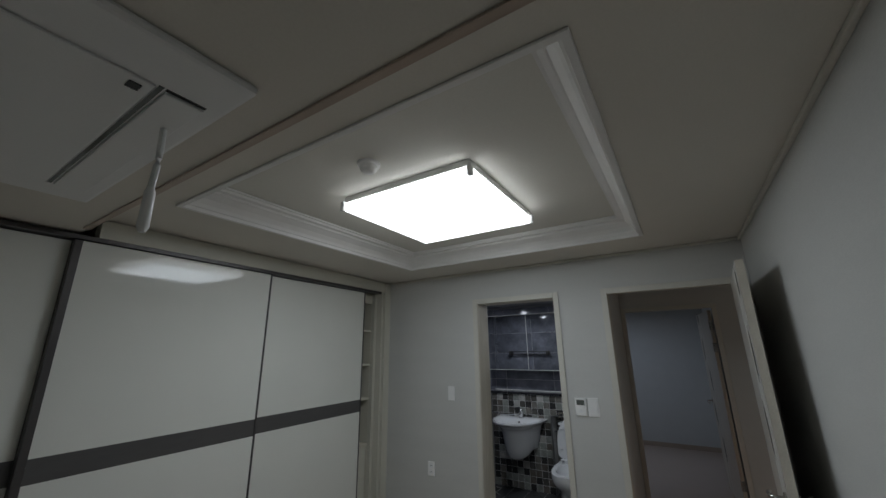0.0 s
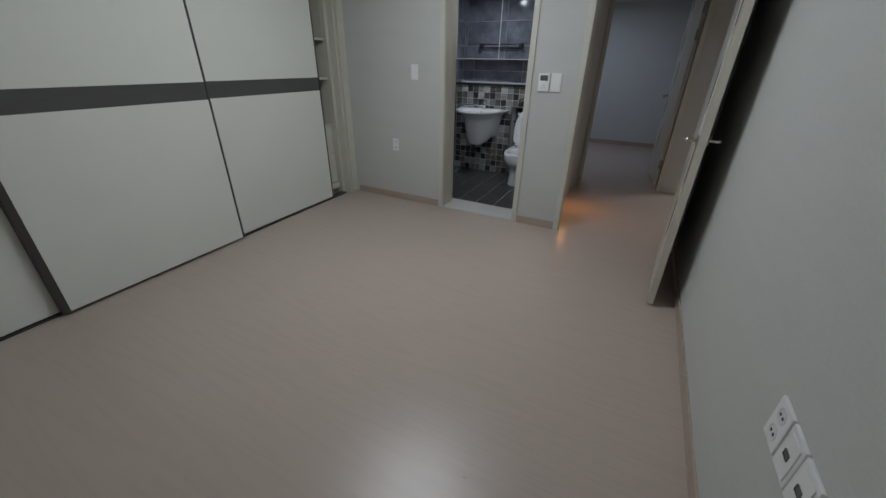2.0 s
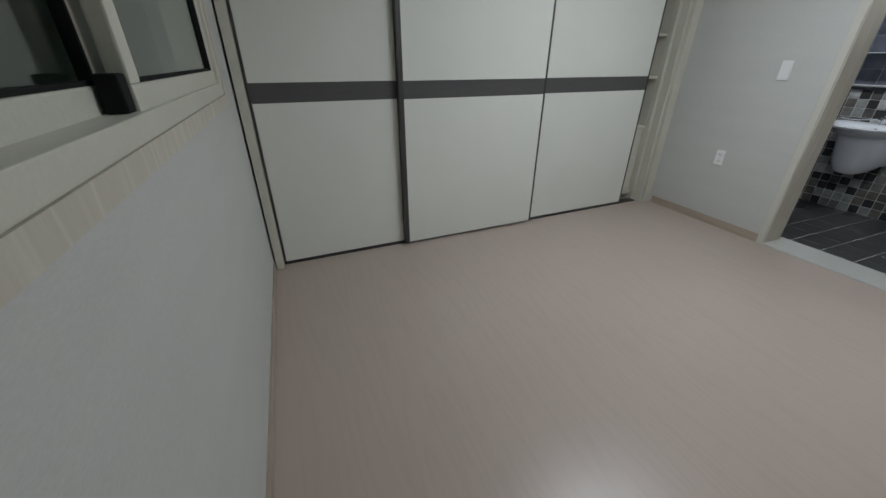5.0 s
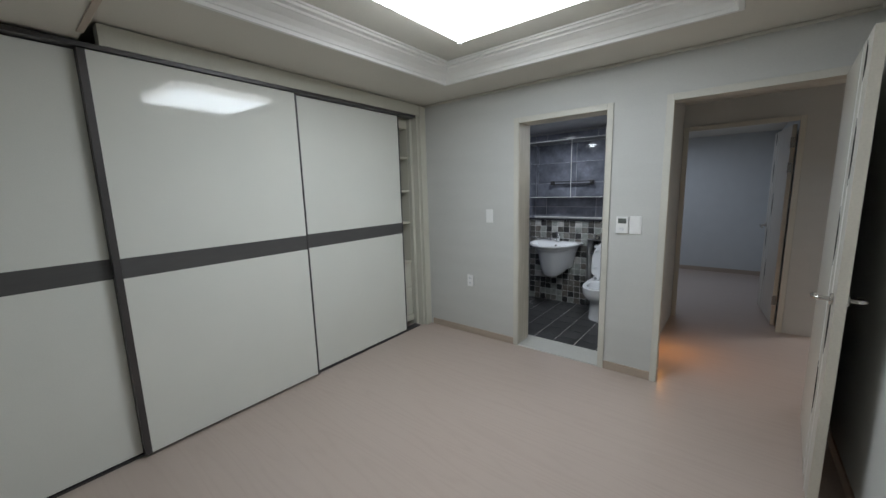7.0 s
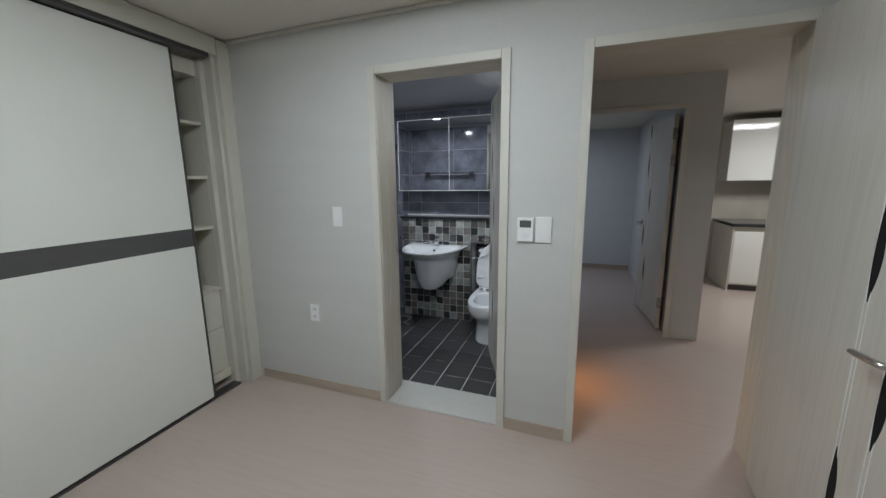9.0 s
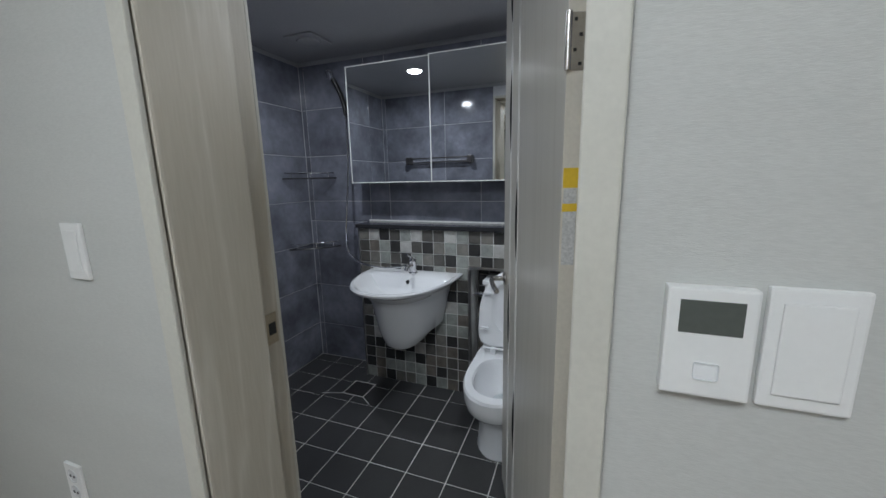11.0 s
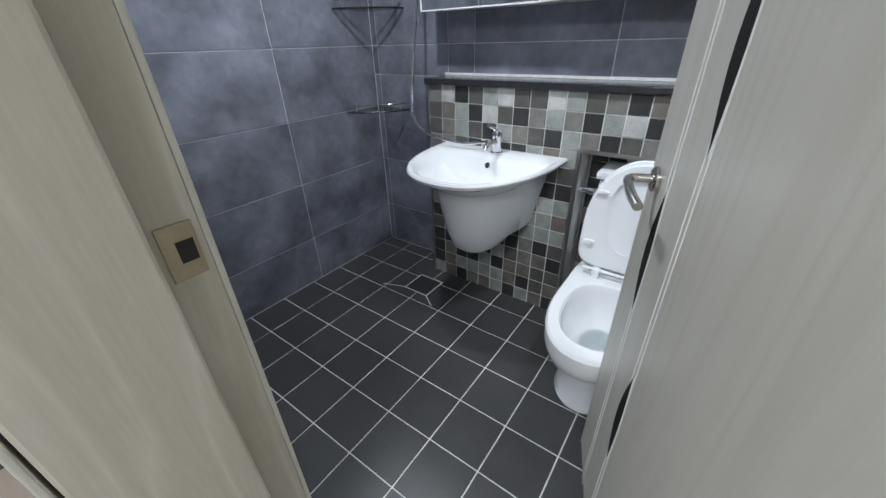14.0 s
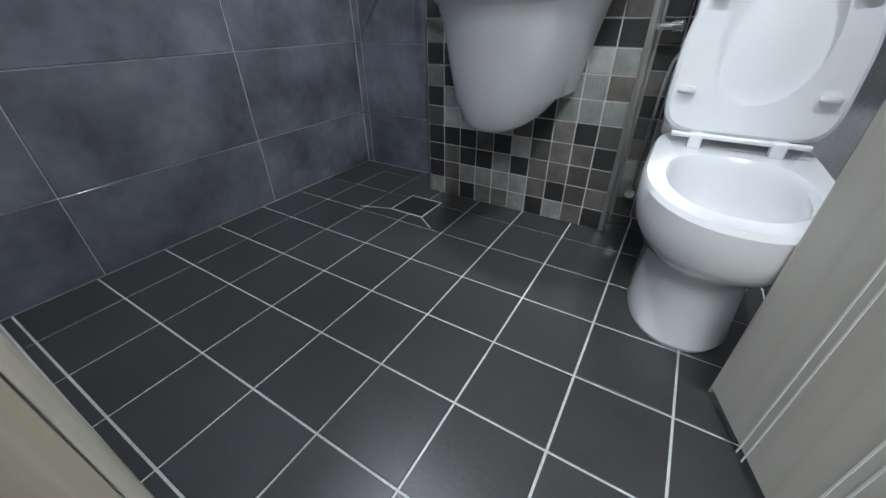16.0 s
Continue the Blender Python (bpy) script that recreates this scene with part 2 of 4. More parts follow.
def finish(name, bm, material, smooth=False):
    bmesh.ops.recalc_face_normals(bm, faces=bm.faces)
    me = bpy.data.meshes.new(name)
    bm.to_mesh(me)
    bm.free()
    me.materials.append(material)
    if smooth:
        for f in me.polygons:
            f.use_smooth = True
        me.set_sharp_from_angle(angle=radians(38))
    return me


def part(name, bm, material, parent, label="", smooth=False):
    ob = new(name, finish(name, bm, material, smooth))
    ob.parent = parent
    return tagged(ob, label) if label else ob


def setting(name, bm, material, label, category, parent=None):
    ob = new(name, finish(name, bm, material))
    return tagged(ob, label, category, kind="structure")


def thing(name, m, label, category, group="", kind=""):
    ob = new(name)
    ob.empty_display_size = 0.1
    ob.matrix_world = m
    return tagged(ob, label, category, group, kind)


def loft(rings, close_first=True, close_last=True, bm=None):
    """Skin over rings of equal point count."""
    bm = bm or bmesh.new()
    rows = [[bm.verts.new(p) for p in r] for r in rings]
    k = len(rows[0])
    for a, b in zip(rows, rows[1:]):
        for i in range(k):
            bm.faces.new((a[i], a[(i + 1) % k], b[(i + 1) % k], b[i]))
    if close_first:
        bm.faces.new(rows[0][::-1])
    if close_last:
        bm.faces.new(rows[-1])
    return bm


def circle(c, r, z, k=24, ry=None):
    return [(c[0] + r * math.cos(2 * math.pi * i / k), c[1] + (ry or r) * math.sin(2 * math.pi * i / k), z) for i in range(k)]


def turned(c, profile, k=24):
    return loft([circle(c, r, z, k) for r, z in profile])


def tube(points, r, k=8, bm=None):
    """A round bar along a bent line."""
    pts = [Vector(p) for p in points]
    rings = []
    for i, p in enumerate(pts):
        d = (pts[min(i + 1, len(pts) - 1)] - pts[max(i - 1, 0)]).normalized()
        q = d.to_track_quat("Z", "Y")
        rings.append([p + q @ Vector((r * math.cos(2 * math.pi * j / k), r * math.sin(2 * math.pi * j / k), 0)) for j in range(k)])
    return loft(rings, bm=bm)


def smooth_line(points, n=24):
    """A soft curve through a few points (Catmull-Rom)."""
    P = [Vector(p) for p in points]
    P = [2 * P[0] - P[1]] + P + [2 * P[-1] - P[-2]]
    out = []
    for i in range(1, len(P) - 2):
        for s in range(n):
            t = s / n
            a, b, c, d = P[i - 1:i + 3]
            out.append(0.5 * ((2 * b) + (c - a) * t + (2 * a - 5 * b + 4 * c - d) * t * t + (3 * b - a - 3 * c + d) * t ** 3))
    return out + [P[-2]]


def profile_frame(bm, x0, x1, y0, y1, profile):
    """A moulding run round the inside of a rectangle; profile: (inset, z) pairs."""
    rows = [[bm.verts.new(p) for p in ((x0 + d, y0 + d, z), (x1 - d, y0 + d, z), (x1 - d, y1 - d, z), (x0 + d, y1 - d, z))] for d, z in profile]
    for a, b in zip(rows, rows[1:]):
        for i in range(4):
            bm.faces.new((a[i], a[(i + 1) % 4], b[(i + 1) % 4], b[i]))
    return bm

# ---- structure: bedroom ----
NY, EX, SY, CZ = 3.185, 0.605, -0.46, 2.40
BN, BS, BW, BE, BZ, BF = 5.04, 3.455, -2.721, -0.58, 2.235, -0.028

bm = bmesh.new()
box(bm, -3.3, EX + 0.15, SY - 0.2, NY + 0.1, -0.12, 0)
box(bm, -0.52, 4.2, NY + 0.1, 10.0, -0.12, 0)
box(bm, -2.7, -0.52, 5.09 + 0.1, 8.6, -0.12, 0)
setting("floor", bm, VINYL, "pinkish beige wood-grain vinyl floor with a soft sheen", "floor")

bm = bmesh.new()
box(bm, -3.3, -1.530, NY, BS - 0.012, 0, 2.6)
box(bm, -0.708, -0.352, NY, BS - 0.012, 0, 2.6)
box(bm, 0.55, 0.76, NY, BS - 0.012, 0, 2.6)
box(bm, -1.530, -0.708, NY, BS - 0.012, 2.12, 2.6)
box(bm, -0.352, 0.55, NY, BS - 0.012, 2.115, 2.6)
setting("wall_north", bm, WALLPAPER, "pale grey-green wallpapered wall with two doorways", "wall")
setting("wall_east", boxed(EX, EX + 0.15, SY - 0.2, NY, 0, 2.6), WALLPAPER, "plain pale grey-green wallpapered wall", "wall")
bm = bmesh.new()
WX0, WX1, WZ0, WZ1 = -2.04, 0.36, 1.17, 2.10
box(bm, -3.3, WX0, SY - 0.2, SY, 0, 2.6)
box(bm, WX1, EX, SY - 0.2, SY, 0, 2.6)
box(bm, WX0, WX1, SY - 0.2, SY, 0, WZ0)
box(bm, WX0, WX1, SY - 0.2, SY, WZ1, 2.6)
setting("wall_south", bm, WALLPAPER, "pale grey wallpapered wall under a wide window", "wall")
setting("wall_west", boxed(-3.3, -3.2, SY, NY, 0, 2.6), WALLPAPER, "plain wall behind the built-in wardrobe", "wall")

# ceiling with a sunk tray, a dropped soffit along the window side and a curtain recess
TX0, TX1, TY0, TY1, TZ = -1.95, 0.03, 0.725, 2.725, 2.53
bm = bmesh.new()
box(bm, -3.2, TX0, SY, NY, CZ, CZ + 0.04)
box(bm, TX1, EX, SY, NY, CZ, CZ + 0.04)
box(bm, TX0, TX1, SY, TY0, CZ, CZ + 0.04)
box(bm, TX0, TX1, TY1, NY, CZ, CZ + 0.04)
setting("ceiling", bm, CEILING, "cream papered ceiling round a recessed tray", "ceiling")
setting("ceiling_tray", boxed(TX0, TX1, TY0, TY1, TZ, TZ + 0.04), TRAY, "flat white top of the recessed ceiling tray", "ceiling")
setting("ceiling_soffit", boxed(-3.2, EX, -0.31, 0.52, 2.30, CZ - 0.003), CEILING, "lowered cream ceiling strip on the window side", "ceiling")
# added tan strip: draws the dark shading line along the soffit edge
setting("soffit_shade_strip", boxed(-2.40, EX - 0.001, 0.498, 0.524, 2.291, 2.2995, 0.002), BASEBOARD, "narrow tan strip drawing the shade line under the lowered ceiling's edge", "trim")
bm = profile_frame(bmesh.new(), TX0, TX1, TY0, TY1, ((-0.002, CZ - 0.004), (0.0, CZ - 0.010), (0.022, CZ - 0.010), (0.026, CZ + 0.008), (0.034, CZ + 0.010), (0.04, CZ + 0.03),
    (0.055, CZ + 0.058), (0.085, CZ + 0.085), (0.092, CZ + 0.085), (0.094, CZ + 0.098), (0.118, CZ + 0.104), (0.12, CZ + 0.118), (0.135, CZ + 0.118), (0.137, TZ - 0.002)))
setting("trim_cornice", bm, CORNICE, "stepped white cornice moulding inside the ceiling tray", "trim")
# thin strips in place of the shadow line between wall and ceiling
bm = bmesh.new()
for a in ((-2.60, EX, NY - 0.02, NY), (EX - 0.02, EX, 0.52, NY - 0.02)):
    box(bm, *a, CZ - 0.022, CZ - 0.002, 0.006)
setting("ceiling_shadow_strip", bm, CASING, "narrow tan strip added for the shadow line where wall meets ceiling", "trim")

bm = bmesh.new()
for a in ((-2.56, -1.531, NY - 0.010, NY), (-0.707, -0.353, NY - 0.010, NY), (EX - 0.010, EX, SY, NY - 0.012), (-2.45, EX - 0.012, SY, SY + 0.010)):
    box(bm, *a, 0, 0.07, 0.003)
setting("baseboard", bm, BASEBOARD, "low tan wood-film baseboard", "baseboard")

# ---- structure: bathroom ----
setting("bath_floor", boxed(BW - 0.1, BE + 0.1, BS - 0.02, BN + 0.1, BF - 0.12, BF - 0.003), GROUT, "dark square floor tiles with white grout", "floor")
setting("bath_wall_west", boxed(BW - 0.11, BW - 0.003, BS - 0.012, BN + 0.1, BF - 0.1, 2.6), GROUT_GREY, "wall of large mottled grey tiles", "wall")
setting("bath_wall_north", boxed(BW - 0.003, BE + 0.1, BN + 0.003, BN + 0.11, BF - 0.1, 2.6), GROUT_GREY, "wall of large mottled grey tiles above a ledge", "wall")
setting("bath_wall_east", boxed(BE + 0.003, BE + 0.1, BS - 0.012, BN + 0.003, BF - 0.1, 2.6), GROUT_GREY, "grey tiled bathroom wall behind the open door", "wall")
bm = bmesh.new()
for a in ((BW - 0.01, -1.531, BF, BZ), (-0.707, BE + 0.01, BF, BZ), (-1.531, -0.707, 2.121, BZ)):
    box(bm, a[0], a[1], BS - 0.0118, BS - 0.003, a[2], a[3])
setting("bath_wall_south", bm, GROUT_GREY, "grey tiled bathroom wall beside the doorway", "wall")
bm = boxed(BW - 0.01, BE + 0.01, BS - 0.01, BN + 0.01, BZ, BZ + 0.05)
setting("bath_ceiling", bm, BATH_CEILING, "smooth grey plastic bathroom ceiling", "ceiling")
bm = profile_frame(bmesh.new(), BW, BE, BS, BN, ((0, BZ - 0.022), (0.004, BZ - 0.022), (0.010, BZ - 0.012), (0.02, BZ - 0.004), (0.02, BZ)))
setting("trim_bath_ceiling", bm, BATH_CEILING, "thin grey edging round the bathroom ceiling", "trim")
# half wall that carries the ledge, with the niche behind the toilet
MX0, MY, LZ = -2.175, 4.86, 1.075
NX0, NX1, NZ = -1.375, -0.76, 0.84
bm = bmesh.new()
box(bm, MX0, NX0, MY + 0.004, BN + 0.002, BF, LZ)
box(bm, NX1, BE, MY + 0.004, BN + 0.002, BF, LZ)
box(bm, NX0, NX1, MY + 0.004, BN + 0.002, NZ, LZ)
setting("bath_half_wall", bm, GROUT, "half wall clad in small multicoloured stone mosaic", "wall")
setting("bath_ledge", boxed(MX0 - 0.012, BE, MY - 0.018, BN, LZ + 0.001, LZ + 0.028, 0.004), STONE, "polished black stone ledge on the half wall", "ledge")
setting("trim_ledge", boxed(MX0 - 0.012, BE, BN - 0.012, BN - 0.001, LZ + 0.029, LZ + 0.040), GROUT, "white sealant line along the ledge", "trim")
bm = bmesh.new()
box(bm, NX0 - 0.012, NX0 + 0.004, MY - 0.004, MY + 0.014, BF, NZ + 0.012)
box(bm, NX0 + 0.004, NX1, MY - 0.004, MY + 0.014, NZ - 0.004, NZ + 0.012)
box(bm, NX0 + 0.005, NX0 + 0.013, BN - 0.032, BN - 0.010, BF, NZ - 0.006)
setting("trim_niche", bm, ALU, "aluminium edge trim round the toilet niche", "trim")
setting("trim_mosaic_corner", boxed(MX0 - 0.004, MX0 + 0.004, MY - 0.003, MY + 0.012, BF, LZ), ALU, "aluminium corner trim of the mosaic wall", "trim")

# ---- structure: hall, far room, kitchen ----
HY = 4.97
setting("hall_wall_west", boxed(BE + 0.1, -0.44, BS - 0.012, HY, 0, 2.6), WALLPAPER, "short wallpapered hall wall", "wall")
bm = bmesh.new()
box(bm, -0.478, -0.43, HY, HY + 0.15, 0, 2.6)
box(bm, 0.51, 0.745, HY, HY + 0.15, 0, 2.6)
box(bm, -0.43, 0.51, HY, HY + 0.15, 2.10, 2.6)
setting("hall_wall_north", bm, WALLPAPER, "beige wallpapered hall wall with a doorway", "wall")
setting("far_room_wall_east", boxed(0.51, 0.745, HY + 0.15, 7.85, 0, 2.6), FAR_PAPER, "plain partition wall beside the kitchen", "wall")
setting("far_room_wall_north", boxed(-2.7, 0.745, 7.85, 8.0, 0, 2.6), FAR_PAPER, "plain pale far wall of the next room", "wall")
setting("far_room_wall_west", boxed(-2.8, -2.7, 5.15, 8.0, 0, 2.6), FAR_PAPER, "plain pale wall", "wall")
setting("far_room_wall_south", boxed(-2.7, -0.47, BN + 0.111, BN + 0.2, 0, 2.6), FAR_PAPER, "plain pale wall", "wall")
setting("far_room_ceiling", boxed(-2.7, 0.51, HY + 0.15, 7.85, 2.28, 2.33), CEILING, "plain white ceiling", "ceiling")
setting("far_room_baseboard", boxed(-2.7, 0.50, 7.838, 7.849, 0, 0.07), BASEBOARD, "tan wood-film baseboard", "baseboard")
setting("hall_ceiling", boxed(-0.44, 4.2, BS - 0.012, HY, 2.34, 2.40), CEILING, "plain cream hall ceiling", "ceiling")
setting("kitchen_ceiling", boxed(0.745, 4.2, HY, 10.0, 2.34, 2.40), CEILING, "plain cream kitchen ceiling", "ceiling")
setting("kitchen_wall_north", boxed(1.5, 4.2, 7.70, 7.85, 0, 2.6), KITCHEN_TILE, "beige tiled kitchen wall", "wall")
setting("kitchen_wall_end", boxed(0.5, 1.5, 9.9, 10.0, 0, 2.6), WALLPAPER, "plain end wall past the kitchen", "wall")
setting("kitchen_wall_side", boxed(1.5, 1.6, 7.85, 9.9, 0, 2.6), WALLPAPER, "plain side wall past the kitchen", "wall")
setting("living_wall_east", boxed(4.2, 4.3, BS - 0.1, 10.0, 0, 2.6), WALLPAPER, "plain far wall of the living area", "wall")
setting("living_wall_south", boxed(0.76, 4.2, BS - 0.1, BS - 0.012, 0, 2.6), WALLPAPER, "plain wall of the living area", "wall")

# ---- balcony behind the window ----
setting("balcony_wall", boxed(-3.4, 1.2, -1.95, -1.85, -0.1, 2.7), BALCONY, "dull painted balcony wall behind the window", "wall")
setting("balcony_floor", boxed(-3.4, 1.2, -1.85, SY - 0.2, -0.1, 0), GROUT_GREY, "bare balcony floor", "floor")
setting("balcony_ceiling", boxed(-3.4, 1.2, -1.85, SY - 0.2, 2.5, 2.6), BALCONY, "dull balcony ceiling", "ceiling")
bm = boxed(-3.4, -3.3, -1.85, SY - 0.2, 0, 2.5)
box(bm, 1.1, 1.2, -1.85, SY - 0.2, 0, 2.5)
setting("balcony_wall_side", bm, BALCONY, "dull painted balcony end wall", "wall")

# ---- window ----
win = thing("window_1", pose(0, 0, 0), "wide cream plastic sliding window with dark panes", "window", kind="structure")
bm = bmesh.new()
f = 0.05
box(bm, WX0, WX1, SY - 0.14, SY + 0.012, WZ0, WZ0 + f, 0.004)
box(bm, WX0, WX1, SY - 0.14, SY + 0.012, WZ1 - f, WZ1, 0.004)
box(bm, WX0, WX0 + f, SY - 0.14, SY + 0.012, WZ0 + f, WZ1 - f, 0.004)
box(bm, WX1 - f, WX1, SY - 0.14, SY + 0.012, WZ0 + f, WZ1 - f, 0.004)
part("window_frame", bm, CREAM, win)
part("window_trim", box(box(box(bmesh.new(), WX0 - 0.05, WX1 + 0.05, SY + 0.001, SY + 0.014, WZ0 - 0.05, WZ0 - 0.001), WX0 - 0.05, WX0 - 0.001, SY + 0.001, SY + 0.014, WZ0 - 0.001, WZ1 + 0.05),
    WX0 - 0.001, WX1 + 0.05, SY + 0.001, SY + 0.014, WZ1 + 0.001, WZ1 + 0.05), FRAME_WOOD, win, "tan wood-film window casing")


def sash(x0, x1, y, latch):
    s = 0.06
    bm = bmesh.new()
    z0, z1 = WZ0 + f - 0.01, WZ1 - f + 0.01
    box(bm, x0, x1, y, y + 0.035, z0, z0 + s, 0.005)
    box(bm, x0, x1, y, y + 0.035, z1 - s, z1, 0.005)
    box(bm, x0, x0 + s, y, y + 0.035, z0 + s, z1 - s, 0.005)
    box(bm, x1 - s, x1, y, y + 0.035, z0 + s, z1 - s, 0.005)
    sa = part("sash", bm, CREAM, win)
    bm = bmesh.new()
    g = 0.008
    for a in ((x0 + s, x1 - s, z0 + s, z0 + s + g), (x0 + s, x1 - s, z1 - s - g, z1 - s), (x0 + s, x0 + s + g, z0 + s + g, z1 - s - g), (x1 - s - g, x1 - s, z0 + s + g, z1 - s - g)):
        box(bm, a[0], a[1], y + 0.004, y + 0.031, a[2], a[3])
    part("seal", bm, RUBBER, sa, "black rubber glazing seal")
    pane = part("pane", boxed(x0 + s, x1 - s, y + 0.013, y + 0.019, z0 + s, z1 - s), PANE, sa)
    pane.visible_shadow = False
    if latch:
        la = part("latch", boxed(x0 + 0.016, x0 + 0.052, y + 0.035, y + 0.052, 1.55, 1.72, 0.007), PLASTIC, sa, "white plastic window latch")
        part("latch_lever", tube(smooth_line([(x0 + 0.034, y + 0.05, 1.69), (x0 + 0.030, y + 0.085, 1.70), (x0 + 0.026, y + 0.105, 1.665), (x0 + 0.030, y + 0.10, 1.59), (x0 + 0.034, y + 0.075, 1.565), (x0 + 0.034, y + 0.05, 1.57)], 5), 0.009, 8), PLASTIC, la, smooth=True)


sash(WX0 + 0.03, -0.93, SY - 0.035, True)
sash(-0.99, WX1 - 0.03, SY - 0.085, False)
tagged(part("bumper", boxed(-0.93, -0.885, SY - 0.045, SY - 0.005, WZ0 + f, WZ0 + f + 0.07, 0.006), RUBBER, win), "black rubber sash bumper")

# ---- door frames ----


def door_frame(name, x0, x1, y0, y1, top, label):
    """Lining with narrow casings on both faces and a stop; x0..x1 is the outer width."""
    d = thing(name, pose(0, 0, 0), label, "door frame", kind="structure")
    lin = 0.012
    for nm, a in (("jamb", (x0 + 0.001, x0 + lin)), ("jamb", (x1 - lin, x1 - 0.001))):
        part(nm, boxed(a[0], a[1], y0 - 0.002, y1 + 0.002, 0, top - lin), FRAME_WOOD, d)
    part("lintel", boxed(x0 + 0.001, x1 - 0.001, y0 - 0.002, y1 + 0.002, top - lin, top - 0.001), FRAME_WOOD_ACROSS, d)
    for y, w in ((y0 - 0.014, 0.040), (y1 + 0.003, lin)):
        part("casing", boxed(x0 - 0.006, x0 + w, y, y + 0.011, 0, top + 0.006, 0.003), CASING, d)
        part("casing", boxed(x1 - w, x1 + 0.006, y, y + 0.011, 0, top + 0.006, 0.003), CASING, d)
        part("casing", boxed(x0 + w + 0.001, x1 - w - 0.001, y, y + 0.011, top - w, top + 0.006, 0.003), CASING, d)
    return d


bath_frame = door_frame("door_frame_1", -1.530, -0.708, NY, BS - 0.001, 2.12, "light wood-grain lining of the bathroom doorway")
bm = bmesh.new()
box(bm, -1.5175, -1.486, NY + 0.002, 3.385, 0.013, 2.106, 0.006)
part("door_stop", bm, FRAME_WOOD, bath_frame)
part("door_stop", boxed(-0.744, -0.7205, NY + 0.002, 3.385, 0.013, 2.106, 0.006), FRAME_WOOD, bath_frame)
part("door_stop", boxed(-1.485, -0.745, NY + 0.002, 3.385, 2.080, 2.1075, 0.006), FRAME_WOOD_ACROSS, bath_frame)
stk = part("strike_plate", box(bmesh.new(), -1.5175, -1.5145, 3.398, 3.446, 0.962, 1.048, 0.001), BRASS, bath_frame, "bronze-coloured latch strike plate")
part("latch_hole", boxed(-1.5144, -1.5138, 3.416, 3.440, 0.988, 1.022), BLACK, stk)
part("threshold", boxed(-1.517, -0.721, NY - 0.004, BS + 0.006, -0.03, 0.012, 0.004), SILL_STONE, bath_frame, "pale stone threshold slab")
hall_frame = door_frame("door_frame_2", -0.352, 0.55, NY, BS - 0.012, 2.115, "light wood-grain lining of the bedroom doorway")
far_frame = door_frame("door_frame_3", -0.43, 0.51, HY, HY + 0.15, 2.10, "light wood-grain lining of the next room's doorway")

# ---- doors ----


def lens(bm, cx, cz, w, h, y0, y1, k=10):
    """An upright almond-shaped plate."""
    pts = [(cx + w * math.sin(math.pi * i / k), cz - h / 2 + h * i / k) for i in range(k + 1)] + [(cx - 0.25 * w * math.sin(math.pi * i / k), cz + h / 2 - h * i / k) for i in range(1, k)]
    a = [bm.verts.new((x, y0, z)) for x, z in pts]
    b = [bm.verts.new((x, y1, z)) for x, z in pts]
    bm.faces.new(a[::-1])
    bm.faces.new(b)
    for i in range(len(pts)):
        bm.faces.new((a[i], a[(i + 1) % len(pts)], b[(i + 1) % len(pts)], b[i]))
    return bm


def lever(parent, x, side, toward):
    """A rose and bent lever on one face of the leaf."""
    y = 0.02 * side
    rose = loft([[(x + r * math.cos(2 * math.pi * i / 20), y + side * d, 1.0 + r * math.sin(2 * math.pi * i / 20)) for i in range(20)] for r, d in ((0.026, 0.0), (0.026, 0.007), (0.022, 0.010))])
    h = part("handle", rose, STEEL, parent, "satin steel lever handle", smooth=True)
    line = smooth_line([(x, y + side * 0.008, 1.0), (x, y + side * 0.045, 1.0), (x + toward * 0.02, y + side * 0.058, 1.0), (x + toward * 0.08, y + side * 0.060, 0.994), (x + toward * 0.125, y + side * 0.052, 0.985)], 5)
    part("lever", tube(line, 0.0095, 10), STEEL, h, smooth=True)


